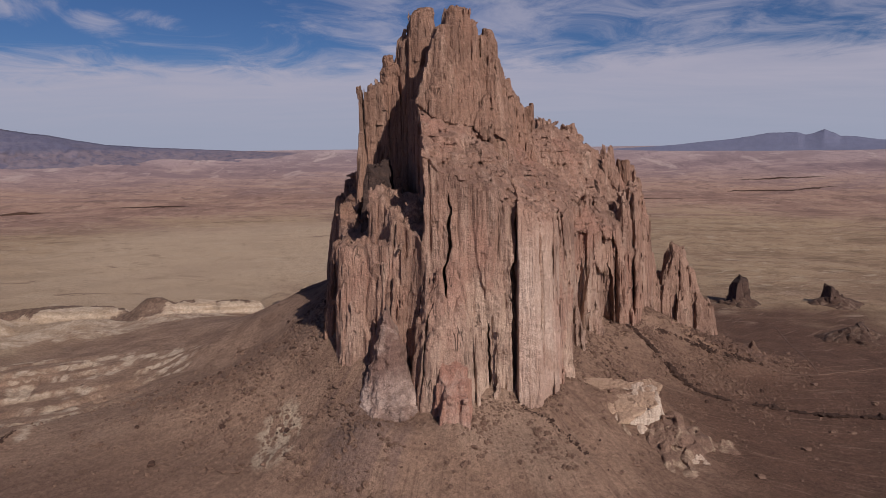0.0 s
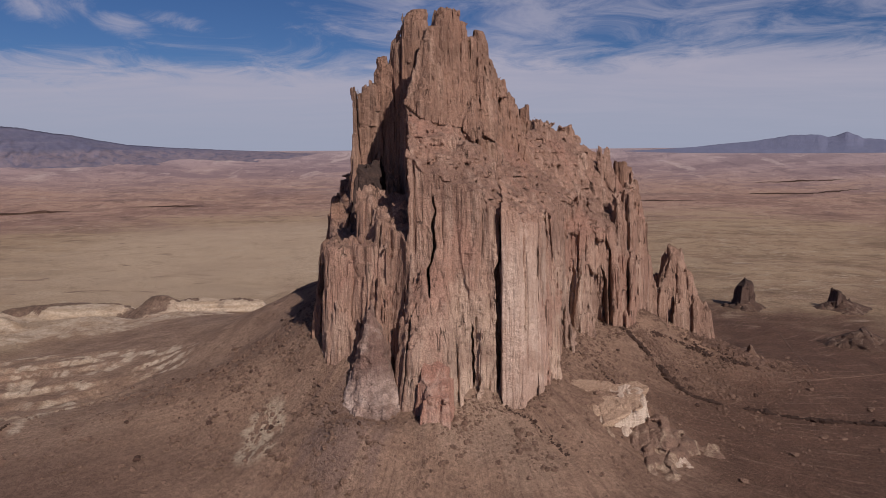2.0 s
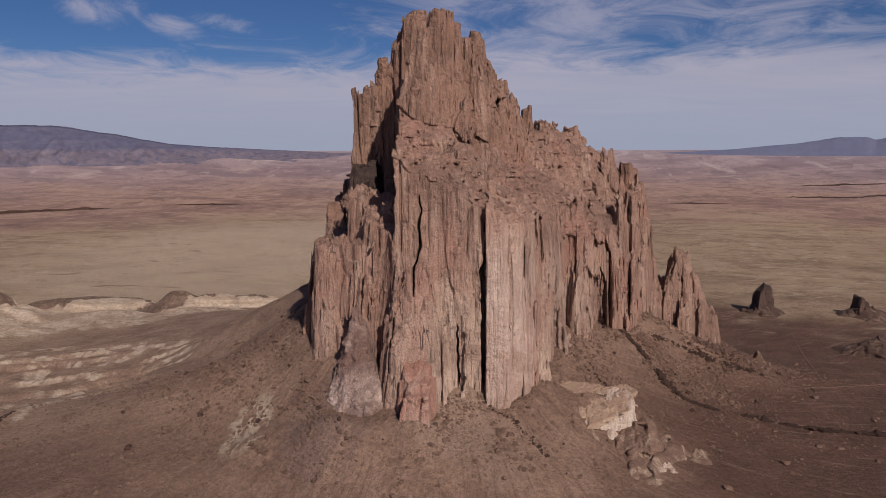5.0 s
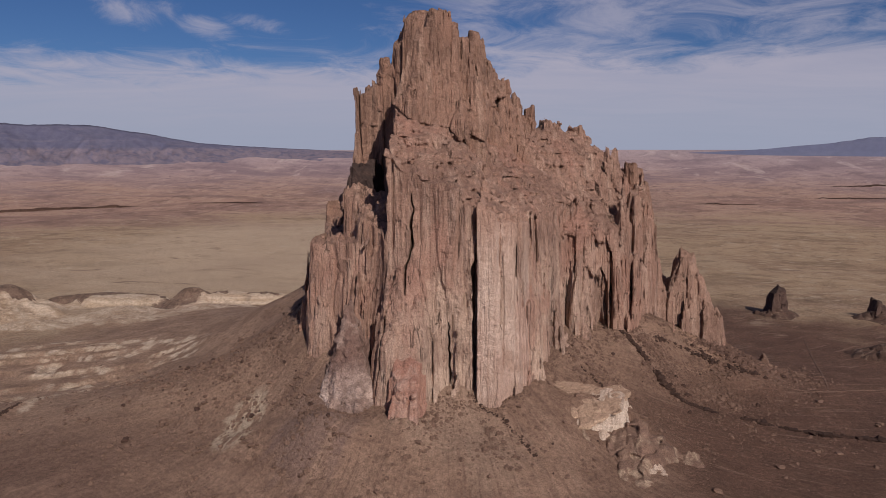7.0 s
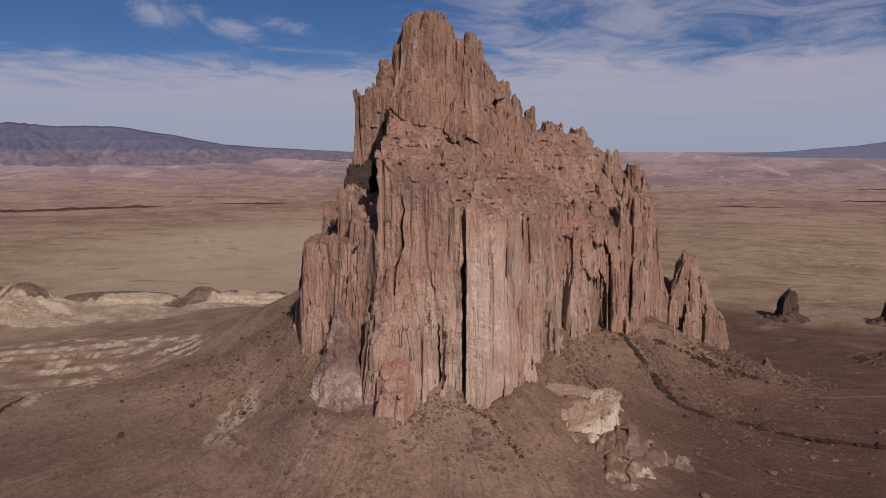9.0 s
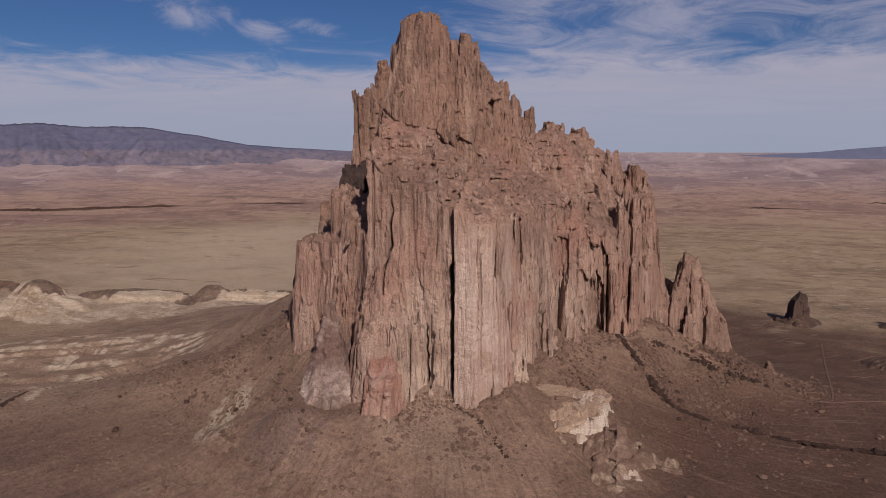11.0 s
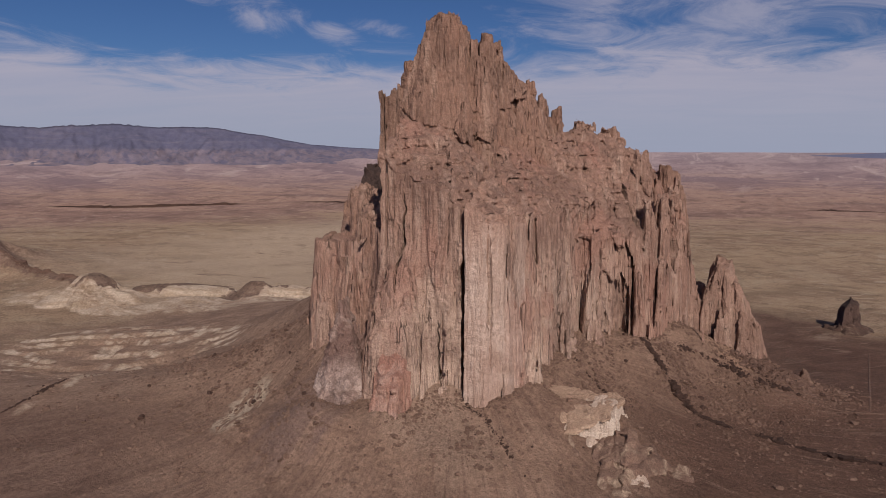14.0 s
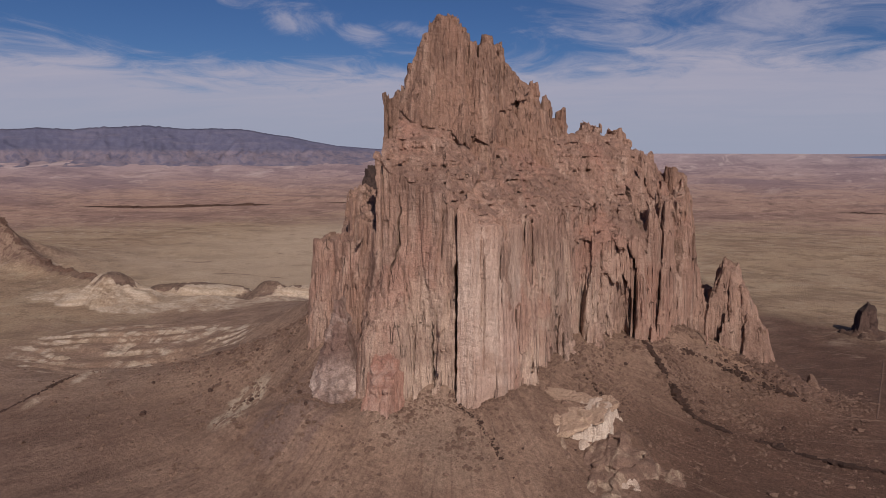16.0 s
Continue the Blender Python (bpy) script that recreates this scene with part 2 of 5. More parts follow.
def field(x, y, z, shift=0):
    """Smooth value noise, 0 to 1, one cell a unit."""
    parts = []
    for a, move in ((x, 3.1), (y, 7.7), (z, 1.9)):
        a = np.asarray(a, np.float32) + np.float32(move * shift)
        i = np.floor(a)
        u = a - i
        parts += [i.astype(np.int32) & 31, u * u * (3 - 2 * u)]
    i, u, j, v, k, w = parts
    at = i * 1089 + j * 33 + k
    c = [LATTICE.take(at + o) for o in (0, 1, 33, 34, 1089, 1090, 1122, 1123)]
    c = [c[q] + w * (c[q + 1] - c[q]) for q in (0, 2, 4, 6)]
    a, b = c[0] + v * (c[1] - c[0]), c[2] + v * (c[3] - c[2])
    return a + u * (b - a)


def flat(x, y, cell, shift=0, octaves=1):
    """The same over the plan, with octaves, about -1 to 1."""
    total, amp, size = 0.0, 1.0, cell
    for o in range(octaves):
        total = total + amp * (2 * field(x / size, y / size, np.zeros_like(x), shift + o) - 1)
        amp, size = amp * 0.5, size * 0.47
    return total


def crease(n):
    """Ridges with sharp grooves from a noise value."""
    return np.abs(2 * n - 1)


# ---- the lie of the land ----
# swells of the apron of scree round the neck: x, y, half-widths, height
SWELLS = [
    (62, 486, 28, 28, 13), (-15, 470, 30, 30, 1), (-68, 478, 26, 30, -9),
    (-60, 560, 75, 75, 17), (30, 540, 60, 60, 3), (110, 620, 60, 60, 11), (190, 700, 55, 50, 44), (-20, 640, 160, 160, 118),
    (-150, 520, 110, 90, 16), (0, 430, 60, 40, 12), (110, 500, 35, 30, 7), (-60, 490, 45, 45, 23), (260, 715, 40, 40, 27),
    (-220, 760, 150, 120, 19), (90, 440, 50, 40, -3), (-270, 480, 110, 90, 11), (175, 630, 40, 35, 13), (-110, 480, 40, 40, -14),
    (-165, 612, 62, 62, -17), (-48, 428, 24, 17, 15), (-36, 463, 18, 13, -12), (64, 430, 32, 20, 9), (255, 705, 24, 18, -10), (-310, 512, 45, 40, 5), (-120, 560, 40, 45, -7),
    (145, 513, 30, 15, 14), (160, 508, 12, 10, 5), (175, 500, 14, 14, 3), (5, 439, 15, 12, 9), (57, 481, 12, 9, -7), (-98, 434, 28, 22, 7), (110, 446, 28, 24, 8), (99, 474, 20, 16, 4), (-176, 478, 38, 34, -8), (30, 482, 14, 12, 4), (286, 662, 30, 24, 6),
    (140, 440, 60, 50, -4), (330, 700, 70, 60, 7), (-300, 850, 90, 80, 11), (-150, 690, 80, 70, 15), (-230, 760, 80, 60, 6),
]
# small mesas and pale hills out on the flat: x, y, half-widths, height
KNOLLS = [
    (-600, 855, 84, 54, 42, "capped"), (-690, 850, 70, 40, 15, "cone"), (-540, 812, 60, 30, 10, "cone"),
    (-500, 940, 98, 36, 17, "mesa"), (-458, 872, 84, 56, 19, "cone"), (-400, 838, 50, 24, 6, "cone"),
    (-378, 922, 50, 30, 29, "peak"), (-325, 926, 46, 24, 24, "cliff"), (-276, 926, 46, 20, 22, "cliff"), (-335, 878, 66, 26, 9, "cone"),
    (462, 790, 52, 40, 3, "flat"), (530, 970, 54, 42, 4, "flat"), (409, 984, 46, 36, 3, "flat"),
]
# the long wall of rock running off to the south-west: plan points and crest heights
RIDGE = [(-614, 903, 16), (-718, 937, 24), (-854, 980, 29), (-932, 1005, 48), (-1034, 1039, 88), (-1180, 1085, 96), (-1400, 1150, 70)]
FAR_FROM, FAR_TO = 2300.0, 4800.0


def round_knoll(x, y, cx, cy, sx, sy):
    """How far a place lies from the middle of a knoll (1: its foot), and the rills down its sides."""
    d = np.hypot((x - cx) / sx, (y - cy) / sy) + 0.20 * flat(x, y, 46, 21, 4)
    turn = np.arctan2((y - cy) / sy, (x - cx) / sx)
    rill = np.sqrt(crease(field(turn * 5 + 20, d * 0.8, np.zeros_like(x), 9))) * 0.6 + 0.4 * crease(field(turn * 13 + 40, d * 0.9, np.zeros_like(x), 10))
    return d, rill


def profile_of(d, style):
    """Height over distance from the middle: flat-topped mesas, straight-sided cones and peaks, cliffs."""
    skirt = np.clip((1.9 - d) / 1.5, 0, 1) ** 1.5
    if style in ("mesa", "cliff"):
        k = np.clip((0.95 - d) / 0.28, 0, 1)
        return 0.62 * k * k * (3 - 2 * k) + 0.38 * skirt
    if style in ("peak", "capped"):
        k = np.clip((1.15 - np.maximum(d, 0.12)) / 1.03, 0, 1)
        return 0.85 * k + 0.15 * skirt
    k = np.clip((1.3 - d) / 1.3, 0, 1)
    return k ** 1.25


def tiers(x, y):
    """Beds of the western badlands, one a unit."""
    return 1.5 * flat(x * 0.45, y, 46, 31, 3) + 0.040 * (y - 640) - 0.010 * (x + 380) + 0.40 * flat(x, y, 16, 33, 3)


def bedrock(x, y):
    """Where pale mudstone lies bare and where a dark hard cap covers it, 0 to 1 each."""
    pale, cap = np.zeros_like(x), np.zeros_like(x)
    ragged = 0.10 * flat(x, y, 14, 101, 3)
    for *place, h, style in KNOLLS:
        if style == "flat":
            continue
        d, rill = round_knoll(x, y, *place)
        d = d + ragged
        reach, top = {"mesa": (1.25, 0.88), "cliff": (1.15, 0.50), "peak": (1.0, 0.46), "capped": (1.25, 0.52), "cone": (1.15, 0.0)}[style]
        here = np.clip((reach - d) / 0.15, 0, 1)
        strength = 0.65 if style == "cone" else 1.0
        pale = np.maximum(pale * (1 - 0.6 * here), here * strength * np.clip(0.35 + 1.0 * rill, 0, 1))
        cap = np.maximum(cap * (1 - here), np.clip((top - d - 0.25 * (rill - 0.5)) / 0.10, 0, 1) * here)
    # one flank of the peak is dark talus
    d, rill = round_knoll(x, y, -398, 915, 46, 30)
    cap = np.maximum(cap, 0.75 * np.clip((0.9 - d + ragged) / 0.2, 0, 1))
    for (ax, ay, ah), (bx, by, bh) in zip(RIDGE, RIDGE[1:]):
        t = np.clip(((x - ax) * (bx - ax) + (y - ay) * (by - ay)) / ((bx - ax) ** 2 + (by - ay) ** 2), 0, 1)
        d = np.hypot(x - ax - t * (bx - ax), y - ay - t * (by - ay)) + 9 * flat(x, y, 30, 51, 3)
        h = ah + t * (bh - ah)
        below = np.clip(1 - np.abs(d - 0.9 * h) / (0.5 * h + 6), 0, 1)
        pale = np.maximum(pale, 0.8 * below * crease(field(x / 18, y / 60, np.zeros_like(x), 107)))
        cap = np.maximum(cap, np.clip((0.45 * h + 6 - d) / 10, 0, 1))
    tier = tiers(x, y)
    part_way = tier - np.floor(tier)
    bad = np.exp(-(((x + 375) / 150) ** 2 + ((y - 640) / 92) ** 2) ** 2)
    riser = np.clip((part_way - 0.50) / 0.10, 0, 1) * np.clip((1.0 - part_way) / 0.04, 0, 1)
    runs = np.clip(-0.15 + 1.9 * field(x / 46, y / 24, np.zeros_like(x), 103), 0, 1) * np.clip(0.3 + 1.5 * crease(field(x / 9, y / 22, np.zeros_like(x), 104)), 0, 1)
    pale = np.maximum(pale, np.clip(1.5 * bad, 0, 1) * riser * runs)
    cap = np.maximum(cap, 0.7 * np.clip(1.5 * bad, 0, 1) * np.clip(1 - part_way / 0.10, 0, 1) * runs)
    # the low bank along the foot of the western slope is pale above and dark below
    d = x + 316 - 0.0009 * (y - 480) ** 2 + 4 * flat(x, y, 25, 61, 2)
    pale = np.maximum(pale, 0.9 * np.exp(-((d - 9) / 6) ** 2) * np.exp(-((y - 490) / 60) ** 4) * np.clip(2.2 * field(x / 16, y / 16, np.zeros_like(x), 106) - 0.4, 0, 1))
    return np.clip(pale, 0, 1), np.clip(cap, 0, 1)


def land(x, y):
    """Height of the ground over the plan."""
    z = np.zeros_like(x)
    for cx, cy, sx, sy, h in SWELLS:
        z = z + h * np.exp(-((x - cx) / sx) ** 2 - ((y - cy) / sy) ** 2)
    near = np.exp(-((x - 20) / 330) ** 2 - ((y - 580) / 330) ** 2)
    # gullies running down the apron
    ang = np.arctan2(y - 600, x - 30)
    rad = np.hypot(x - 30, y - 600)
    gully = crease(field(ang * 9, rad / 160, np.zeros_like(x), 3)) + 0.5 * crease(field(ang * 24, rad / 90, np.zeros_like(x), 5))
    z = z + near * (1.6 * gully - 1.0)
    z = z + near * (0.9 * flat(x, y, 22, 11, 3) + 0.35 * flat(x, y, 7.5, 13, 1))
    knoll = np.zeros_like(x)
    for *place, h, style in KNOLLS:
        d, rill = round_knoll(x, y, *place)
        knoll = np.maximum(knoll, h * profile_of(d, style) * (1 - 0.34 * (1 - rill) * np.clip(d / 0.5, 0, 1)))
    z = z + knoll
    for (ax, ay, ah), (bx, by, bh) in zip(RIDGE, RIDGE[1:]):
        t = np.clip(((x - ax) * (bx - ax) + (y - ay) * (by - ay)) / ((bx - ax) ** 2 + (by - ay) ** 2), 0, 1)
        d = np.hypot(x - ax - t * (bx - ax), y - ay - t * (by - ay)) + 7 * flat(x, y, 40, 51, 3)
        h = ah + t * (bh - ah)
        z = np.maximum(z, 0.86 * h * np.exp(-np.abs(d) / (0.9 * h + 6)) * (1 + 0.22 * flat(x, y, 26, 53, 3)))
    # terraced pale badlands west of the apron
    bad = np.exp(-(((x + 380) / 130) ** 2 + ((y - 640) / 80) ** 2) ** 2)
    tier = tiers(x, y)
    step = np.floor(tier) + np.clip((tier - np.floor(tier) - 0.66) / 0.30, 0, 1)
    z = z + bad * 4.6 * step
    # a low bank along the foot of the western slope
    d = x + 316 - 0.0009 * (y - 480) ** 2 + 4 * flat(x, y, 25, 61, 2)
    z = z + 4.0 * np.exp(-(d / 9) ** 2) * np.exp(-((y - 470) / 55) ** 4)
    # rolling plain
    roll = np.clip((np.hypot(x, y - 500) - 450) / 900, 0, 1)
    roll = roll * np.clip((2900 - np.hypot(x - 100, y)) / 900, 0.12, 1)
    z = z + roll * (3.0 * flat(x, y, 260, 41, 4))
    # the far country, rising to the height of the skyline
    r = np.hypot(x - 100, y)
    tan_end = 0.0035
    u = 220.0 / FAR_FROM + (tan_end - 220.0 / FAR_FROM) * np.clip((r - FAR_FROM) / (FAR_TO - FAR_FROM), 0, 1.03)
    far = np.where(r > FAR_FROM, 220.0 - u * r, 0.0)
    return z + far


def spaced(lo, hi, step, out_lo, out_hi, grow):
    """Even steps from lo to hi, widening outside to out_lo and out_hi."""
    mid = list(np.arange(lo, hi + step * 0.5, step))
    a, s = mid[0], step
    left = []
    while a > out_lo:
        s *= grow
        a -= s
        left.append(a)
    b, s = mid[-1], step
    right = []
    while b < out_hi:
        s *= grow
        b += s
        right.append(b)
    return np.array(left[::-1] + mid + right)


def ground_material():
    m = bpy.data.materials.new("desert_ground")
    m.use_nodes = True
    n = Nodes(m.node_tree)
    co = n.t.nodes.new("ShaderNodeTexCoord").outputs["Object"]
    sep = n.add("ShaderNodeSeparateXYZ", Vector=co)
    # scree brown near the neck, dry grass and red soil outward
    dx, dy = n.math("SUBTRACT", sep.outputs[0], 20.0), n.math("SUBTRACT", sep.outputs[1], 570.0)
    rad = n.math("SQRT", n.math("ADD", n.math("MULTIPLY", dx, dx), n.math("MULTIPLY", dy, dy)))
    big = n.noise(co, 0.006, 4.0, 0.6, 0.5)
    mid = n.noise(co, 0.035, 5.0, 0.62, 0.3)
    fine = n.noise(co, 0.35, 5.0, 0.7)
    pebble = n.noise(co, 1.4, 4.0, 0.7)
    scree = n.mix(n.ramp(mid, 0.38, 0.64), (0.305, 0.193, 0.142), (0.228, 0.14, 0.103))
    scree = n.mix(n.math("MULTIPLY", n.ramp(big, 0.50, 0.62), 0.6), scree, (0.30, 0.19, 0.137))
    # tongues of stone and dust running down the apron
    ang = n.math("ARCTAN2", dy, dx)
    fan = n.noise(n.add("ShaderNodeCombineXYZ", X=n.math("MULTIPLY", ang, 14.0), Y=n.math("MULTIPLY", rad, 0.008), Z=0.0).outputs[0], 1.0, 6.0, 0.68, 0.4)
    scree = n.mix(n.math("MULTIPLY", n.ramp(fan, 0.52, 0.66), 0.5), scree, (0.15, 0.09, 0.07))
    scree = n.mix(n.math("MULTIPLY", n.ramp(fan, 0.46, 0.32), 0.5), scree, (0.335, 0.225, 0.17))
    # lighter dusty slope to the west
    west = n.ramp(n.math("ADD", sep.outputs[0], n.math("MULTIPLY", n.math("SUBTRACT", big, 0.5), 160.0)), -90.0, -280.0)
    scree = n.mix(n.math("MULTIPLY", west, 0.42), scree, n.mix(n.ramp(mid, 0.36, 0.62), (0.38, 0.262, 0.192), (0.265, 0.172, 0.127)))
    for fx0, fy0, wide, long, tone in ((28.0, 462.0, 40.0, 46.0, (0.36, 0.245, 0.185)), (-52.0, 440.0, 34.0, 52.0, (0.22, 0.145, 0.125)), (62.0, 440.0, 34.0, 40.0, (0.30, 0.20, 0.15))):
        tx, ty = n.math("DIVIDE", n.math("SUBTRACT", sep.outputs[0], fx0), wide), n.math("DIVIDE", n.math("SUBTRACT", sep.outputs[1], fy0), long)
        tongue = n.math("SUBTRACT", 1.0, n.math("ADD", n.math("MULTIPLY", tx, tx), n.math("MULTIPLY", ty, ty)))
        tongue = n.ramp(n.math("ADD", tongue, n.math("MULTIPLY", n.math("SUBTRACT", fan, 0.5), 2.6)), 0.0, 0.8)
        scree = n.mix(n.math("MULTIPLY", tongue, 0.7), scree, tone)
    # darker red-brown ground east of the neck
    upslope = n.math("MINIMUM", n.math("MULTIPLY", n.math("MAXIMUM", n.math("SUBTRACT", sep.outputs[1], 565.0), 0.0), 0.9), 95.0)
    east = n.ramp(n.math("SUBTRACT", n.math("ADD", sep.outputs[0], n.math("MULTIPLY", n.math("SUBTRACT", big, 0.5), 160.0)), upslope), 85.0, 250.0)
    scree = n.mix(n.math("MULTIPLY", east, 0.85), scree, n.mix(n.ramp(mid, 0.38, 0.64), (0.116, 0.060, 0.044), (0.084, 0.044, 0.033)))
    # finer runnels and lines of stones down the apron
    fan2 = n.noise(n.add("ShaderNodeCombineXYZ", X=n.math("MULTIPLY", ang, 60.0), Y=n.math("MULTIPLY", rad, 0.02), Z=0.0).outputs[0], 1.0, 6.0, 0.7, 0.5)
    scree = n.mix(n.math("MULTIPLY", n.ramp(fan2, 0.52, 0.68), 0.45), scree, (0.12, 0.07, 0.054))
    scree = n.mix(n.math("MULTIPLY", n.ramp(fan2, 0.46, 0.34), 0.30), scree, (0.36, 0.245, 0.185))
    # red-brown tone low on the south-western slope, colour deepened for lens vignetting
    sw = n.math("MULTIPLY", n.ramp(n.math("ADD", sep.outputs[0], n.math("MULTIPLY", n.math("SUBTRACT", big, 0.5), 120.0)), -70.0, -190.0), n.ramp(n.math("ADD", sep.outputs[1], n.math("MULTIPLY", n.math("SUBTRACT", mid, 0.5), 80.0)), 500.0, 430.0))
    scree = n.mix(n.math("MULTIPLY", sw, 0.7), scree, n.mix(n.ramp(fan, 0.40, 0.60), (0.20, 0.12, 0.092), (0.135, 0.078, 0.06)))
    streaky = n.noise(n.vmul(co, (0.0018, 0.0030, 0.0)), 1.0, 7.0, 0.66, 0.6)
    streak2 = n.noise(n.vmul(co, (0.0075, 0.010, 0.0)), 1.0, 5.0, 0.6, 0.4)
    streak3 = n.noise(n.vmul(co, (0.030, 0.036, 0.0)), 1.0, 5.0, 0.65, 0.5)
    grass = n.mix(n.ramp(streaky, 0.36, 0.66), (0.43, 0.30, 0.20), (0.32, 0.21, 0.145))
    grass = n.mix(n.math("MULTIPLY", n.ramp(streak2, 0.50, 0.64), 0.45), grass, (0.165, 0.108, 0.076))
    grass = n.mix(n.math("MULTIPLY", n.ramp(streak2, 0.47, 0.36), 0.5), grass, (0.46, 0.345, 0.24))
    grass = n.mix(n.math("MULTIPLY", n.ramp(streak3, 0.52, 0.66), 0.5), grass, (0.17, 0.115, 0.08))
    grass = n.mix(n.math("MULTIPLY", n.ramp(streak3, 0.46, 0.36), 0.45), grass, (0.47, 0.36, 0.25))
    # washes and bare pans as short pale dashes, and dark scrub
    dash = n.noise(n.vmul(co, (0.030, 0.055, 0.0)), 1.0, 4.0, 0.6, 0.8)
    where = n.ramp(n.noise(co, 0.004, 3.0, 0.6, 0.3), 0.42, 0.60)
    dashes = n.math("MULTIPLY", n.ramp(dash, 0.57, 0.63), where)
    scrub = n.math("MULTIPLY", n.ramp(n.noise(co, 0.11, 3.0, 0.7), 0.58, 0.66), n.ramp(n.noise(co, 0.007, 3.0, 0.6, 0.6), 0.46, 0.62))
    patches = n.math("MULTIPLY", n.ramp(n.noise(n.vmul(co, (0.008, 0.016, 0.0)), 1.0, 5.0, 0.65, 0.8), 0.60, 0.64), n.ramp(n.noise(co, 0.0022, 2.0, 0.5), 0.50, 0.60))
    px, py = n.math("DIVIDE", n.math("ADD", sep.outputs[0], 430.0), 620.0), n.math("DIVIDE", n.math("SUBTRACT", sep.outputs[1], 1600.0), 760.0)
    pan = n.math("SUBTRACT", 1.2, n.math("ADD", n.math("MULTIPLY", px, px), n.math("MULTIPLY", py, py)))
    pan = n.ramp(n.math("ADD", pan, n.math("MULTIPLY", n.math("SUBTRACT", streaky, 0.5), 2.0)), 0.0, 1.0)
    grass = n.mix(n.math("MULTIPLY", pan, 0.7), grass, (0.55, 0.415, 0.305))
    grass = n.mix(n.math("MULTIPLY", dashes, 0.75), grass, (0.52, 0.41, 0.31))
    grass = n.mix(n.math("MULTIPLY", patches, 0.6), grass, (0.17, 0.105, 0.085))
    grass = n.mix(n.math("MULTIPLY", scrub, 0.55), grass, (0.125, 0.09, 0.066))
    red = n.mix(n.ramp(streaky, 0.44, 0.60), (0.335, 0.212, 0.165), (0.24, 0.145, 0.12))
    red = n.mix(n.math("MULTIPLY", n.ramp(streak2, 0.50, 0.66), 0.5), red, (0.15, 0.095, 0.082))
    red = n.mix(n.math("MULTIPLY", n.ramp(streak2, 0.44, 0.30), 0.4), red, (0.40, 0.27, 0.21))
    red = n.mix(n.math("MULTIPLY", dashes, 0.5), red, (0.50, 0.38, 0.31))
    red = n.mix(n.math("MULTIPLY", n.math("MAXIMUM", scrub, patches), 0.5), red, (0.15, 0.09, 0.08))
    # mauve of the far country: distance haze put into the ground colour
    mauve = n.mix(n.ramp(streaky, 0.42, 0.60), (0.32, 0.232, 0.235), (0.22, 0.155, 0.168))
    mauve = n.mix(n.math("MULTIPLY", n.ramp(streak2, 0.54, 0.70), 0.5), mauve, (0.16, 0.115, 0.13))
    mauve = n.mix(n.math("MULTIPLY", n.ramp(streak2, 0.43, 0.30), 0.5), mauve, (0.38, 0.295, 0.285))
    # bushes, pans and ploughed-looking patches far out, each a few metres to tens of metres
    bits = n.noise(n.vmul(co, (0.022, 0.012, 0.0)), 1.0, 6.0, 0.72, 0.6)
    bits2 = n.noise(n.vmul(co, (0.006, 0.0028, 0.0)), 1.0, 6.0, 0.7, 0.9)
    red = n.mix(n.math("MULTIPLY", n.ramp(bits, 0.53, 0.66), 0.6), red, (0.125, 0.078, 0.068))
    red = n.mix(n.math("MULTIPLY", n.ramp(bits, 0.46, 0.34), 0.45), red, (0.46, 0.33, 0.26))
    red = n.mix(n.math("MULTIPLY", n.ramp(bits2, 0.56, 0.64), 0.55), red, (0.15, 0.09, 0.08))
    mauve = n.mix(n.math("MULTIPLY", n.ramp(bits, 0.53, 0.66), 0.5), mauve, (0.15, 0.105, 0.118))
    mauve = n.mix(n.math("MULTIPLY", n.ramp(bits2, 0.45, 0.36), 0.6), mauve, (0.47, 0.37, 0.345))
    mauve = n.mix(n.math("MULTIPLY", n.ramp(bits2, 0.56, 0.64), 0.6), mauve, (0.15, 0.105, 0.125))
    grass = n.mix(n.math("MULTIPLY", n.ramp(bits, 0.56, 0.68), 0.4), grass, (0.19, 0.125, 0.088))
    grass = n.scaled(grass, 0.92)
    wob = n.math("ADD", rad, n.math("MULTIPLY", n.math("SUBTRACT", big, 0.5), 500.0))
    # the darker flat reaches further out on the east
    wob = n.math("SUBTRACT", wob, n.math("MULTIPLY", n.ramp(sep.outputs[0], 150.0, 420.0), 70.0))
    col = n.mix(n.ramp(wob, 420.0, 650.0), scree, grass)
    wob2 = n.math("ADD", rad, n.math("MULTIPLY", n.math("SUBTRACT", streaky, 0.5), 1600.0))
    # both far tones raised a tenth to carry the haze's brightness
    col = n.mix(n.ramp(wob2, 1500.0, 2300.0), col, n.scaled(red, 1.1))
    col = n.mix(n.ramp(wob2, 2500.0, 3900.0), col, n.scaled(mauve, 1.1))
    # distance haze over the farthest country, put into the ground colour
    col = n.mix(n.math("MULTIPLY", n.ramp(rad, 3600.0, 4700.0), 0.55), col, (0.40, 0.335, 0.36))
    # pale mudstone bared on the steep sides of knolls and terraces
    beds = n.noise(n.vmul(co, (0.018, 0.05, 0.25)), 1.0, 5.0, 0.6, 0.5)
    rills = n.noise(n.vmul(co, (0.09, 0.09, 0.03)), 1.0, 4.0, 0.65, 0.4)
    bare = n.t.nodes.new("ShaderNodeAttribute")
    bare.attribute_name = "mudstone"
    hard = n.t.nodes.new("ShaderNodeAttribute")
    hard.attribute_name = "hard_cap"
    scar = n.noise(co, 0.16, 5.0, 0.65, 0.3)
    pale = n.ramp(n.math("ADD", bare.outputs["Fac"], n.math("MULTIPLY", n.math("SUBTRACT", scar, 0.5), 0.9)), 0.22, 0.72)
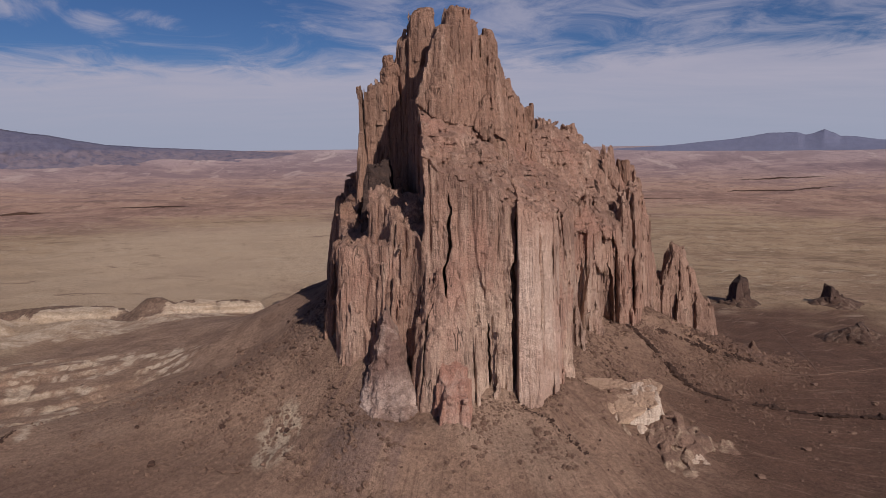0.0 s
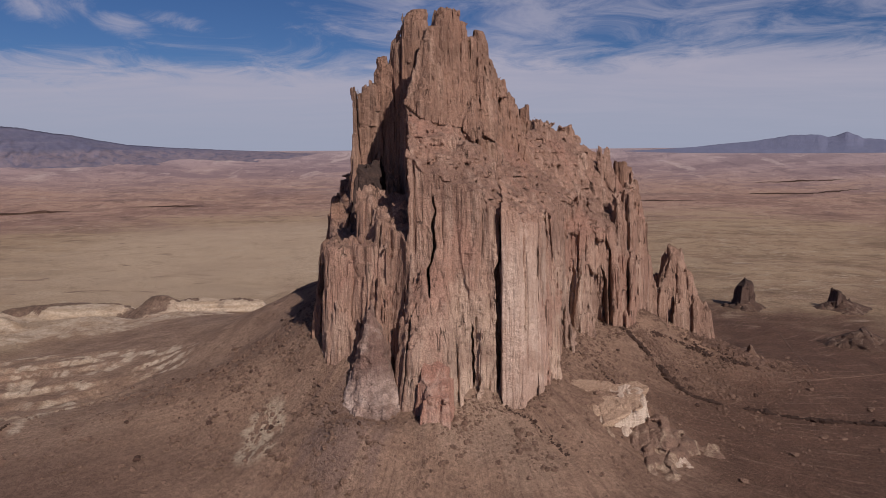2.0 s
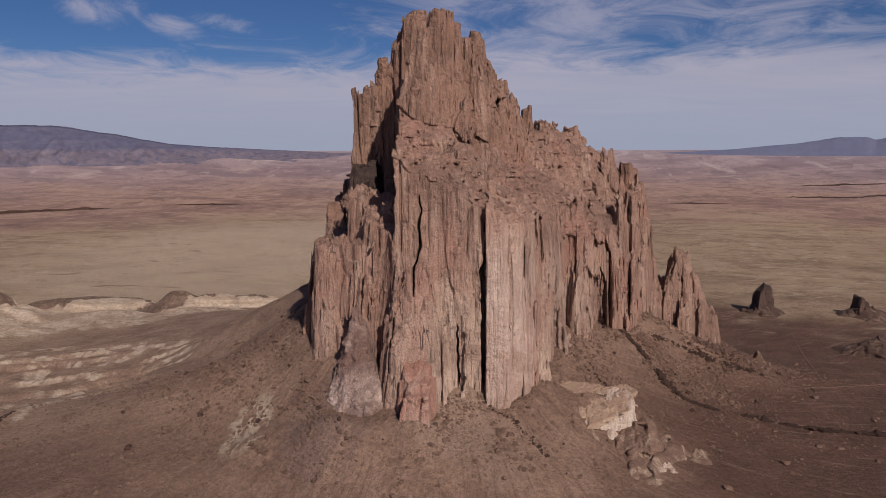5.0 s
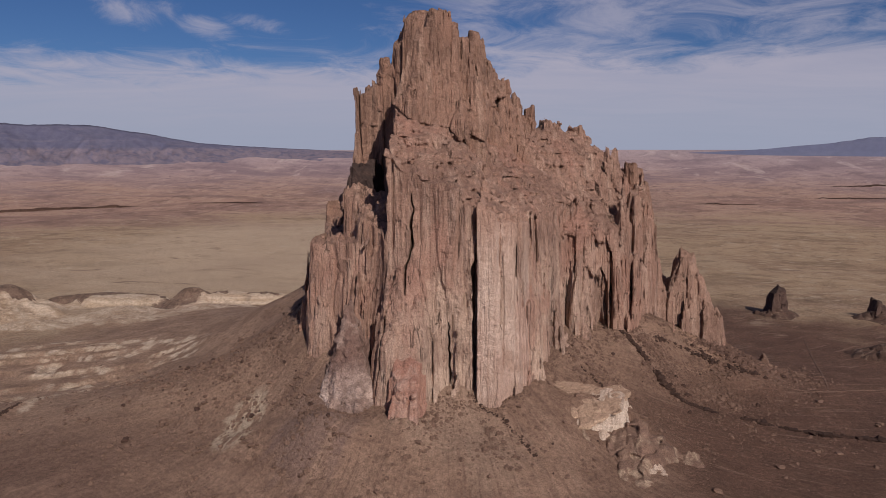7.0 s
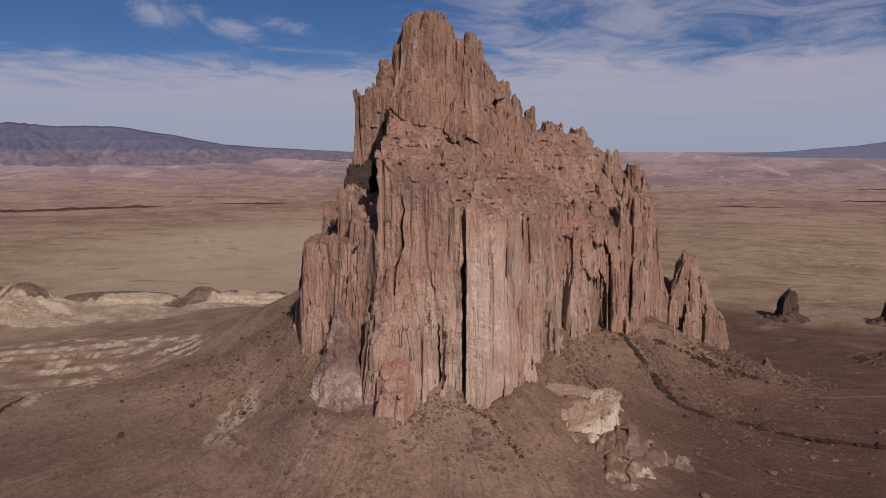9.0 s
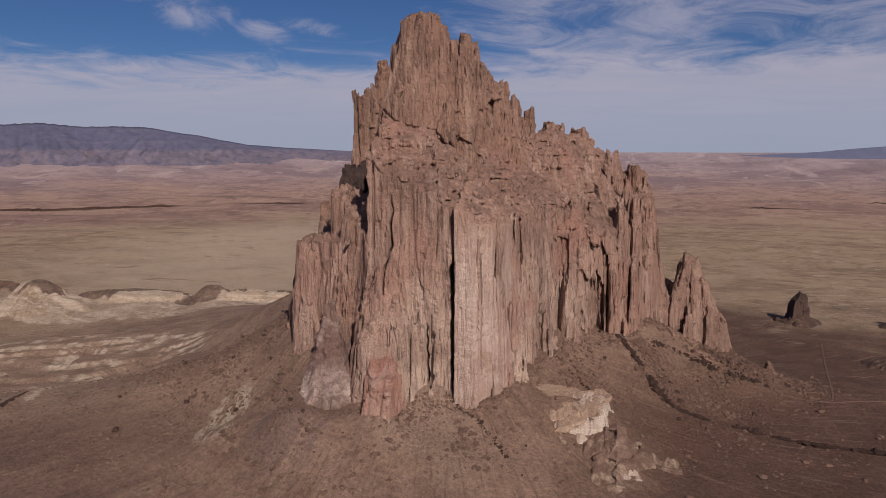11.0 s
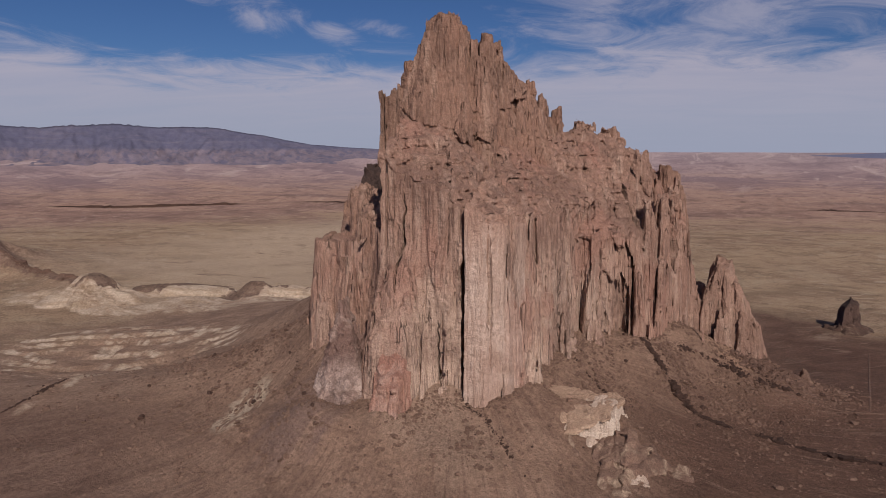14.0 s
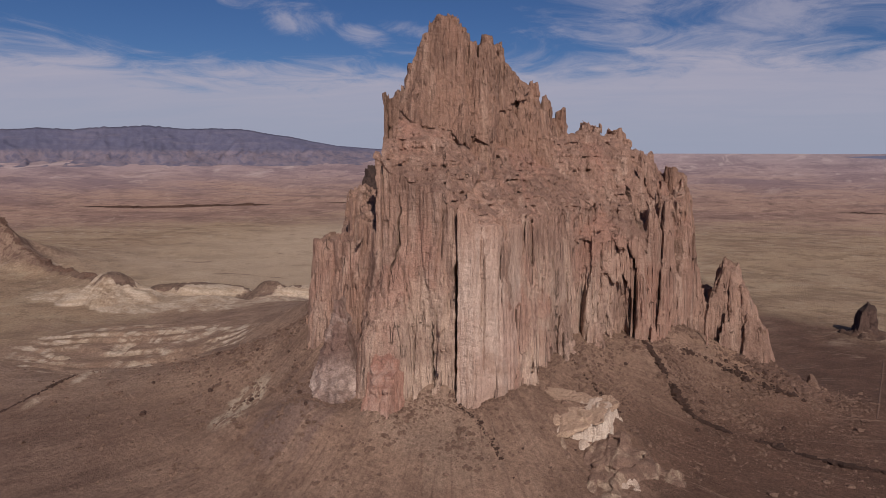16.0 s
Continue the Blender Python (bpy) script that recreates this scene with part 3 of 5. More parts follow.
    col = n.mix(n.math("MULTIPLY", pale, 0.9), col, n.mix(n.ramp(beds, 0.40, 0.62), (0.56, 0.44, 0.345), (0.42, 0.31, 0.23)))
    cap = n.ramp(n.math("ADD", hard.outputs["Fac"], n.math("MULTIPLY", n.math("SUBTRACT", scar, 0.5), 1.5)), 0.30, 0.70)
    col = n.mix(n.math("MULTIPLY", cap, 0.9), col, n.mix(n.ramp(rills, 0.40, 0.60), (0.20, 0.126, 0.097), (0.12, 0.073, 0.057)))
    # brown rock of the south-west ridge
    high = n.math("MULTIPLY", n.ramp(n.math("ADD", sep.outputs[2], n.math("MULTIPLY", n.math("SUBTRACT", mid, 0.5), 30.0)), 8.0, 34.0), n.math("MULTIPLY", n.ramp(sep.outputs[0], -610.0, -700.0), n.ramp(rad, 1900.0, 1500.0)))
    col = n.mix(n.math("MULTIPLY", high, 0.85), col, n.mix(n.ramp(rills, 0.40, 0.60), (0.16, 0.097, 0.075), (0.30, 0.20, 0.15)))
    # pale dust washed out round the eastern buttes
    ex, ey = n.math("DIVIDE", n.math("SUBTRACT", sep.outputs[0], 480.0), 150.0), n.math("DIVIDE", n.math("SUBTRACT", sep.outputs[1], 960.0), 190.0)
    wash = n.math("SUBTRACT", 1.0, n.math("ADD", n.math("MULTIPLY", ex, ex), n.math("MULTIPLY", ey, ey)))
    wash = n.math("MULTIPLY", n.ramp(wash, 0.0, 0.7), n.ramp(n.noise(n.vmul(co, (0.012, 0.03, 0.05)), 1.0, 5.0, 0.62, 0.8), 0.57, 0.66))
    col = n.mix(n.math("MULTIPLY", wash, 0.6), col, (0.40, 0.29, 0.22))
    # a fan of light dust below the lesser spire
    fx, fy = n.math("DIVIDE", n.math("SUBTRACT", sep.outputs[0], 250.0), 40.0), n.math("DIVIDE", n.math("SUBTRACT", sep.outputs[1], 704.0), 30.0)
    dust = n.math("SUBTRACT", 1.0, n.math("ADD", n.math("MULTIPLY", fx, fx), n.math("MULTIPLY", fy, fy)))
    dust = n.math("MULTIPLY", n.ramp(n.math("ADD", dust, n.math("MULTIPLY", n.math("SUBTRACT", mid, 0.5), 1.6)), 0.0, 0.5), 0.65)
    col = n.mix(dust, col, (0.33, 0.205, 0.145))
    # a pale streak of bared bedrock on the south-west slope
    sx, sy = n.math("DIVIDE", n.math("ADD", sep.outputs[0], n.math("ADD", 112.0, n.math("MULTIPLY", n.math("SUBTRACT", mid, 0.5), 30.0))), 14.0), n.math("DIVIDE", n.math("SUBTRACT", sep.outputs[1], 458.0), 36.0)
    spot = n.math("SUBTRACT", 1.0, n.math("ADD", n.math("MULTIPLY", sx, sx), n.math("MULTIPLY", sy, sy)))
    spot = n.math("MULTIPLY", n.ramp(spot, 0.0, 0.6), n.ramp(n.noise(n.vmul(co, (0.16, 0.05, 0.05)), 1.0, 4.0, 0.65, 0.3), 0.42, 0.50))
    col = n.mix(n.math("MULTIPLY", spot, 0.95), col, (0.48, 0.37, 0.28))
    # stones and low scrub too small to build, as dark and light specks
    speck = n.noise(co, 0.95, 3.0, 0.6)
    close = n.ramp(rad, 900.0, 250.0)
    col = n.mix(n.math("MULTIPLY", n.math("MULTIPLY", n.ramp(speck, 0.57, 0.66), n.math("MULTIPLY", close, n.ramp(n.noise(co, 0.05, 3.0, 0.6, 0.5), 0.46, 0.62))), 0.45), col, (0.07, 0.045, 0.036))
    col = n.mix(n.math("MULTIPLY", n.math("MULTIPLY", n.ramp(speck, 0.40, 0.30), close), 0.35), col, (0.33, 0.235, 0.18))
    col = n.scaled(col, n.math("ADD", 0.62, n.math("ADD", n.math("MULTIPLY", n.ramp(fine, 0.32, 0.68), 0.42), n.math("MULTIPLY", n.ramp(pebble, 0.32, 0.68), 0.26))))
    h = n.math("ADD", n.math("MULTIPLY", fine, 2.2), n.math("MULTIPLY", pebble, 0.8))
    bp = n.add("ShaderNodeBump", Strength=0.9, Distance=1.3, Height=h)
    b = n.add("ShaderNodeBsdfPrincipled", Base_Color=col, Roughness=0.95, Normal=bp.outputs[0])
    b.inputs["Specular IOR Level"].default_value = 0.15
    out = n.t.nodes.new("ShaderNodeOutputMaterial")
    n.t.links.new(b.outputs[0], out.inputs[0])
    return m


def quick_mesh(name, verts, faces, smooth=False):
    """A mesh from arrays of places and faces of three or four corners."""
    me = bpy.data.meshes.new(name)
    me.vertices.add(len(verts))
    me.vertices.foreach_set("co", np.asarray(verts, np.float32).ravel())
    faces = np.asarray(faces, np.int32)
    n, k = faces.shape
    me.loops.add(k * n)
    me.loops.foreach_set("vertex_index", faces.ravel())
    me.polygons.add(n)
    me.polygons.foreach_set("loop_start", np.arange(0, k * n, k, dtype=np.int32))
    me.update(calc_edges=True)
    me.polygons.foreach_set("use_smooth", np.full(len(me.polygons), smooth))
    return me


def build_ground():
    xs = spaced(-740, 400, 3.0, -4850, 5000, 1.05)
    ys = spaced(385, 980, 2.7, -4600, 4850, 1.05)
    gx, gy = np.meshgrid(xs, ys)
    gz = land(gx, gy)
    verts = np.stack([gx, gy, gz], -1).reshape(-1, 3)
    w = len(xs)
    i, j = np.meshgrid(np.arange(w - 1), np.arange(len(ys) - 1))
    a = (j * w + i).ravel()
    ob = new("ground", quick_mesh("ground", verts, np.stack([a, a + 1, a + 1 + w, a + w], 1), True))
    for name, values in zip(("mudstone", "hard_cap"), bedrock(gx, gy)):
        ob.data.attributes.new(name, "FLOAT", "POINT").data.foreach_set("value", np.asarray(values, np.float32).ravel())
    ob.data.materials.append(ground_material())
    return tagged(ob, "brown scree apron and dry tan desert plain reaching the horizon", "ground", kind="structure")


ground = build_ground()


# ---- solids carved from planes ----
def solid(f, lo, hi, h, margin, block=20):
    """The surface f = 0 (f below 0 inside) between the corners lo and hi, in cells of h metres, as places and quads."""
    lo, hi = np.array(lo, float), np.array(hi, float)
    nb = np.ceil((hi - lo) / (h * block)).astype(int)
    bi = np.stack(np.meshgrid(*[np.arange(k) for k in nb], indexing="ij"), -1).reshape(-1, 3)
    mid = lo + (bi + 0.5) * block * h
    bi = bi[np.abs(f(mid[:, 0], mid[:, 1], mid[:, 2], False)) < 0.87 * block * h + margin]
    size = nb * block + 2
    key = lambda c: ((c[..., 0] + 1) * (size[1] + 2) + c[..., 1] + 1) * (size[2] + 2) + c[..., 2] + 1
    g = np.arange(block + 1)
    corners = np.array([(a, b, c) for a in (0, 1) for b in (0, 1) for c in (0, 1)])
    ends = [(a, b) for a in range(8) for b in range(a + 1, 8) if np.abs(corners[a] - corners[b]).sum() == 1]
    keys, places, faces = [], [], []
    for part_of in np.array_split(bi, max(1, len(bi) // 40)):
        if not len(part_of):
            continue
        n = len(part_of)
        idx = part_of[:, None, :] * block
        ax = [lo[k] + (idx[:, :, k] + g[None, :]) * h for k in range(3)]
        shape = (n, block + 1, block + 1, block + 1)
        X = np.broadcast_to(ax[0][:, :, None, None], shape)
        Y = np.broadcast_to(ax[1][:, None, :, None], shape)
        Z = np.broadcast_to(ax[2][:, None, None, :], shape)
        v = f(X.ravel().astype(np.float32), Y.ravel().astype(np.float32), Z.ravel().astype(np.float32), True).reshape(shape)
        inside = v < 0
        cell = np.stack([v[:, a:a + block, b:b + block, c:c + block] for a, b, c in corners], -1)
        sign = cell < 0
        active = np.argwhere(sign.any(-1) & ~sign.all(-1))
        if len(active):
            vals = cell[tuple(active.T)]
            acc, cnt = np.zeros((len(active), 3)), np.zeros(len(active))
            for a, b in ends:
                hit = (vals[:, a] < 0) != (vals[:, b] < 0)
                t = np.where(hit, vals[:, a] / np.where(hit, vals[:, a] - vals[:, b], 1), 0)
                acc += hit[:, None] * (corners[a] + t[:, None] * (corners[b] - corners[a]))
                cnt += hit
            c = part_of[active[:, 0]] * block + active[:, 1:]
            keys.append(key(c))
            places.append(lo + (c + acc / cnt[:, None]) * h)
        for axis in range(3):
            s0 = [slice(None)] + [slice(0, block)] * 3
            s1 = list(s0)
            s1[axis + 1] = slice(1, block + 1)
            a, b = inside[tuple(s0)], inside[tuple(s1)]
            at = np.argwhere(a != b)
            if not len(at):
                continue
            c = part_of[at[:, 0]] * block + at[:, 1:]
            e1, e2 = np.zeros(3, int), np.zeros(3, int)
            e1[(axis + 1) % 3], e2[(axis + 2) % 3] = 1, 1
            q = np.stack([key(c - e1 - e2), key(c - e2), key(c), key(c - e1)], 1)
            out = a[tuple(at.T)]
            faces.append(np.where(out[:, None], q, q[:, ::-1]))
    keys, places, faces = np.concatenate(keys), np.concatenate(places), np.concatenate(faces)
    order = np.argsort(keys)
    keys, places = keys[order], places[order]
    at = np.clip(np.searchsorted(keys, faces), 0, len(keys) - 1)
    good = (keys[at] == faces).all(1)
    return places, at[good]


def plane(x, y, z, az, lean):
    """A face through a point: az is the way it faces over the plan (0: +x, -90: towards -y), lean its tilt back from upright."""
    a, l = radians(az), radians(lean)
    nx, ny, nz = math.cos(a) * math.cos(l), math.sin(a) * math.cos(l), math.sin(l)
    return nx, ny, nz, nx * x + ny * y + nz * z, 2 if lean > 58 else 1 if lean >= 35 else 0


class Rough:
    """How a rock surface is broken up: swell, columns, thin columns, blocks, and unevenness of the tops, in metres."""

    def __init__(self, swell=2.2, column=3.0, thin=1.7, block=0.6, tops=5.0, seed=0, width=10.0, tall=190.0, ledge=2.4, slab=2.1, east=0.0, under=None, pits=0.0, ribs=0.0, calm=None):
        self.calm, self.ribs, self.pits, self.slab, self.east, self.under = calm, ribs, pits, slab, east, under
        self.swell, self.column, self.thin, self.block, self.tops, self.seed, self.width, self.tall, self.ledge = swell, column, thin, block, tops, seed, width, tall, ledge


def carve(bodies, cracks, rough):
    """The field of a rock: a union of bodies (each cut by its planes) broken up by rough, less the cracks."""

    def f(x, y, z, fine=True):
        if fine:
            # only points near the plain shape need the broken surface
            whole = shape(x, y, z, 0.0, 0.0)
            close = np.abs(whole) < 8.0 + rough.tops
            whole[close] = broken(x[close], y[close], z[close])
            d = whole
        else:
            d = shape(x, y, z, 0.0, 0.0)
        return slots(x, y, z, d)

    def shape(x, y, z, top, ledge, slopes=False):
        d, lies = None, None
        for body in bodies:
            b, l = None, None
            for nx, ny, nz, k, up in body:
                v = nx * x + ny * y + (nz * z - k)
                if up:
                    v = v + (top if up == 2 else ledge)
                if b is None:
                    b, l = v, np.full(v.shape, up == 1)
                else:
                    if slopes:
                        l = np.where(v > b, up == 1, l)
                    b = np.maximum(b, v)
            if d is None:
                d, lies = b, l
            else:
                if slopes:
                    lies = np.where(b < d, l, lies)
                d = np.minimum(d, b)
        return (d, lies) if slopes else d

    def broken(x, y, z):
        s, w, tl = rough.seed, rough.width, rough.tall
        top = rough.tops * (2 * field(x / 7.5, y / 7.5, z / 60, s + 17) - 1) + 0.25 * rough.tops * (2 * field(x / 2.8, y / 2.8, z / 30, s + 19) - 1)
        ledge = rough.ledge * (0.9 * (2 * field(x / 10, y / 10, z / 3.2, s + 21) - 1) + 1.1 * (2 * field(x / 13, y / 13, z / 9, s + 22) - 1) - 1.3 * np.sqrt(crease(field(x / 8, y / 8, z / 40, s + 24))) + 0.8)
        d, slope = shape(x, y, z, top, ledge, True)
        crag = 1.0 + rough.east * np.clip((x - 95) / 60, 0, 1)
        upright = np.where(slope, 0.5, 1.0) * crag
        if rough.calm:
            # a stretch of wall where the face is smooth
            x0, x1, y1 = rough.calm
            upright = upright * np.where((x > x0) & (x < x1) & (y < y1), 0.3, 1.0)
            d = d + np.where((x > x0) & (x < x1) & (y < y1) & (z < 176), 3.5, 0.0)
        bend = 5.0 * field(x / 40, y / 40, z / (0.32 * tl), s + 1) + 1.6 * field(x / 11, y / 11, z / (0.13 * tl), s + 9)
        bx, by = x + bend, y - bend
        d = d + rough.swell * crag * ((2 * field(x / 26, y / 26, z / (0.35 * tl), s) - 1) + 0.7 * (2 * field(bx / 13, by / 13, z / (0.6 * tl), s + 7) - 1))
        # slabs: flat faces stepping past one another along upright edges
        q = 5.0 * field(bx / 17, by / 17, z / (0.9 * tl), s + 11)
        d = d + rough.slab * upright * (np.floor(q) + np.clip((q - np.floor(q) - 0.84) / 0.14, 0, 1) - 2.5)
        # flutes: shallow ribs between sharp grooves, coming and going along the wall
        comes = 0.25 + 1.5 * field(x / 30, y / 30, z / (0.3 * tl), s + 12)
        d = d - rough.column * upright * comes * (np.sqrt(crease(field(bx / w, by / w, z / tl, s + 2))) - 0.6)
        w2 = 0.38 * w
        comes = 0.2 + 1.6 * field(x / 16, y / 16, z / (0.17 * tl), s + 14)
        d = d - rough.thin * upright * comes * (np.sqrt(crease(field(bx / w2, by / w2, z / (0.5 * tl), s + 3))) - 0.6)
        w3 = 0.20 * w
        d = d - 0.55 * rough.thin * upright * comes * (crease(field(bx / w3, by / w3, z / (0.2 * tl), s + 6)) - 0.4)
        # open joints
        j = np.abs(2 * field(bx / 11, by / 11, z / (0.75 * tl), s + 13) - 1)
        d = d + rough.column * upright * 1.3 * np.clip(1 - j / 0.11, 0, 1) * np.clip((field(x / 20, y / 20, z / 50, s + 15) - 0.45) / 0.12, 0, 1)
        # slopes: rounded ribs running down them, lumps between, and small hollows under lips
        along_it, down_it = 0.68 * x + 0.73 * y, 0.73 * x - 0.68 * y
        wander = 9.0 * field(x / 30, y / 30, z / 30, s + 31)
        rib = np.sqrt(crease(field((along_it + wander) / 15, down_it / 110, 0 * z, s + 32))) + 0.45 * crease(field((along_it + wander) / 5.5, down_it / 40, 0 * z, s + 33))
        lump = np.abs(2 * field(x / 8.0, y / 8.0, z / 6.0, s + 34) - 1)
        hollow = np.clip((field(x / 6.0, y / 6.0, z / 1.8, s + 25) - 0.775) / 0.05, 0, 1)
        d = d - np.where(slope, rough.ribs, 0.0) * ((rib - 0.75) - 0.7 * (lump - 0.45))
        d = d + np.where(slope, rough.pits, 0.0) * np.clip((z - 150) / 15, 0, 1) * hollow
        if rough.under:
            # the foot of the wall is worn back where it meets the slope
            nx, ny, nz, k, up = rough.under
            rise = nx * x + ny * y + nz * z - k
            d = d + 3.0 * np.clip(2.4 + 5.0 * (field(x / 12, y / 12, z / 12, s + 27) - 0.45) - rise, 0, 1)
        patchy = field(x / 18, y / 18, z / 24, s + 8)
        knobbly = rough.block * np.where(slope, 1.7, 0.25 + 1.5 * patchy)
        d = d + knobbly * (2 * field(x / 5.0, y / 5.0, z / 4.6, s + 4) - 1)
        return d + 0.6 * knobbly * (2 * field(x / 2.1, y / 2.1, z / 2.4, s + 5) - 1)

    def slots(x, y, z, d):
        for cx, cy, az, half, deep, z0, z1, lean in cracks:
            reach = deep + 12
            here = np.nonzero((np.abs(x - cx) < reach) & (np.abs(y - cy) < reach) & (z > z0) & (z < z1))[0]
            if not len(here):
                continue
            px, py, pz = x[here] - cx, y[here] - cy, z[here]
            a = radians(az)
            # a slot: across is its width, into its depth in the wall
            into = math.cos(a) * px + math.sin(a) * py
            across = math.cos(a) * py - math.sin(a) * px + lean * (pz - z0)
            across = across + 2.2 * (2 * field(pz / 20, pz / 20 + 5, 0 * pz, 23) - 1) + 0.8 * (2 * field(pz / 6, pz / 6 + 5, 0 * pz, 29) - 1)
            mid = np.clip(1 - ((pz - 0.5 * (z0 + z1)) / (0.5 * (z1 - z0))) ** 2, 0, 1)
            slot = np.maximum(np.abs(across) - half * np.sqrt(mid) * (0.55 + 0.9 * field(pz / 9, pz / 9, 0 * pz, 33)) - 0.05, np.abs(into) - deep)
            d[here] = np.maximum(d[here], -slot)
        return d

    return f


CELL = 1.0


def rock(name, mat, bodies, lo, hi, cracks=(), rough=None, cell=None, smooth=False, parent=None, label=""):
    rough = rough or Rough()
    verts, quads = solid(carve([[plane(*p) for p in b] for b in bodies], cracks, rough), lo, hi, cell or CELL, 6.0 + rough.tops)
    ob = new(name, quick_mesh(name, verts, quads, smooth))
    ob.data.materials.append(mat)
    if parent:
        ob.parent = parent
    if label:
        ob["label"] = label
    return ob


# ---- the great neck ----
neck = tagged(new("volcanic_neck"), "towering brown fluted volcanic rock with jagged summit spires on scree", "rock formation")

MAIN = [
    # central block: south wall, its east face, and the slopes above them
    [(30, 486, 150, -90, 2), (82, 520, 110, -20, 3), (62, 486, 172, -22, 48), (1, 495, 210, -47, 53), (-18, 540, 200, 185, 1), (0, 680, 150, 90, 3), (0, 560, 256, 90, 89)],
    # west shoulder
    [(-40, 491, 100, -98, 12), (-74, 510, 105, 190, 5), (-40, 530, 154, -120, 80), (-50, 640, 100, 90, 3), (20, 540, 100, 0, 0)],
    # flared lower front
    [(0, 461, 60, -92, 2), (0, 466, 90, -92, 18), (23, 476, 60, -40, 8), (-21, 482, 100, -138, 7), (0, 540, 60, 90, 0), (0, 480, 155, -90, 60)],
    # east arm
    [(146, 648, 110, -41, 2), (150, 652, 145, -41, 38), (199, 715, 150, 20, 5), (150, 790, 100, 90, 8), (50, 700, 100, 180, 0), (132, 753, 227, 0, 58), (110, 755, 240, 180, 80)],
    # top of the east arm
    [(104, 742, 235, -65, 14), (160, 755, 205, -10, 35), (104, 775, 236, 90, 20), (92, 745, 230, 180, 8), (104, 755, 243, 30, 57), (182, 755, 150, 8, 4), (150, 785, 150, 90, 4)],
    # its outer towers
    [(188, 722, 150, -70, 6), (199, 725, 160, 15, 6), (180, 745, 196, -20, 30), (170, 735, 150, 180, 6), (185, 765, 150, 90, 10), (185, 735, 189, 0, 70)],
    [(203, 701, 70, -35, 5), (199, 705, 110, 0, 8), (195, 720, 120, -20, 45), (180, 700, 100, 180, 5), (190, 740, 100, 90, 8)],
]


def fin(x, y, az, half, out, top):
    """A rib standing out from a wall at (x, y), facing az."""
    c, d = math.cos(radians(az)), math.sin(radians(az))
    return [(x + out * c, y + out * d, top - 50, az, 7), (x - half * d, y + half * c, top - 50, az + 90, 3), (x + half * d, y - half * c, top - 50, az - 90, 3),
            (x - 16 * c, y - 16 * d, top - 50, az + 180, 0), (x + 0.3 * out * c, y + 0.3 * out * d, top, az, 48)]


# ribs: of the east end, of the east face, and of the south front
MAIN += [fin(*q) for q in ((152, 664, -58, 3.0, 8, 150), (165, 680, -60, 3.4, 11, 172), (178, 693, -58, 3.6, 12, 178), (190, 704, -56, 3.2, 11, 174), (197, 712, -45, 2.8, 5, 160),
                           (88, 545, -30, 3.0, 5, 150), (104, 588, -34, 3.0, 6, 140), (120, 617, -40, 3.2, 6, 138), (135, 640, -42, 2.8, 6, 146), (172, 735, -50, 4.0, 10, 196),
                           (14, 489, -84, 3.4, 5, 190), (-8, 496, -98, 3.2, 6, 205), (-30, 490, -104, 3.0, 6, 150), (-56, 500, -120, 3.0, 6, 138), (36, 488, -84, 2.6, 4, 170))]
MAIN_CRACKS = [
    (48.5, 487, 90, 1.9, 16, 62, 174, 0.0), (47.5, 487, 90, 1.2, 12, 40, 110, 0.0), (1, 487, 90, 1.1, 12, 118, 190, 0.03), (114, 592, 140, 1.6, 10, 58, 122, 0.0),
    (30, 486, 90, 0.8, 9, 45, 100, 0.0), (172, 705, 130, 3.4, 20, 112, 192, 0.10), (186, 708, 140, 3.0, 20, 105, 180, 0.10), (146, 690, 135, 3.4, 18, 150, 190, 0.10), (197, 706, 150, 2.2, 18, 120, 172, 0.05), (96, 570, 150, 1.2, 9, 70, 150, 0.02), (130, 632, 140, 1.3, 9, 70, 140, 0.02),
]
FLUTED = dict(seed=1, east=1.1, pits=2.6, ribs=4.2, calm=(49, 76, 504))
rock("south_wall", MAT_NECK, MAIN, (-120, 440, 30), (230, 606, 262), MAIN_CRACKS, Rough(**FLUTED), cell=0.85, parent=neck)
rock("east_face", MAT_NECK, MAIN, (-120, 604, 30), (230, 703, 262), MAIN_CRACKS, Rough(**FLUTED), cell=1.0, parent=neck)
rock("east_arm", MAT_NECK, MAIN, (-120, 700, 30), (230, 815, 262), MAIN_CRACKS, Rough(**FLUTED), cell=1.5, parent=neck)

SUMMIT = [
    [(13, 555, 262, -64, 12), (-12, 548, 255, -100, 14), (46, 560, 230, -30, 14), (-18, 560, 252, 182, 15), (5, 650, 250, 90, 8), (20, 590, 308, -60, 86), (44, 600, 300, 5, 5), (-19, 560, 230, 182, 1)],
    [(5, 565, 308, -90, 10), (27, 575, 314, 0, 6), (3, 575, 308, 180, 8), (8, 594, 308, 90, 5), (18, 572, 317, 0, 76)],
    [(8, 566, 314, -90, 8), (21, 575, 318, 0, 8), (6, 575, 316, 180, 8), (9, 586, 315, 90, 8), (12, 572, 321, 150, 80)],
    # fin running back and down to the east
    [(48, 600, 250, -40, 10), (60, 640, 250, -20, 12), (62, 690, 265, 0, 8), (20, 640, 250, 180, 4), (50, 700, 250, 90, 6), (50, 640, 288, 60, 70)],
    [(82, 650, 225, -35, 14), (82, 690, 235, -5, 14), (50, 690, 240, 180, 4), (75, 715, 240, 90, 8), (78, 695, 250, 20, 62)],
]
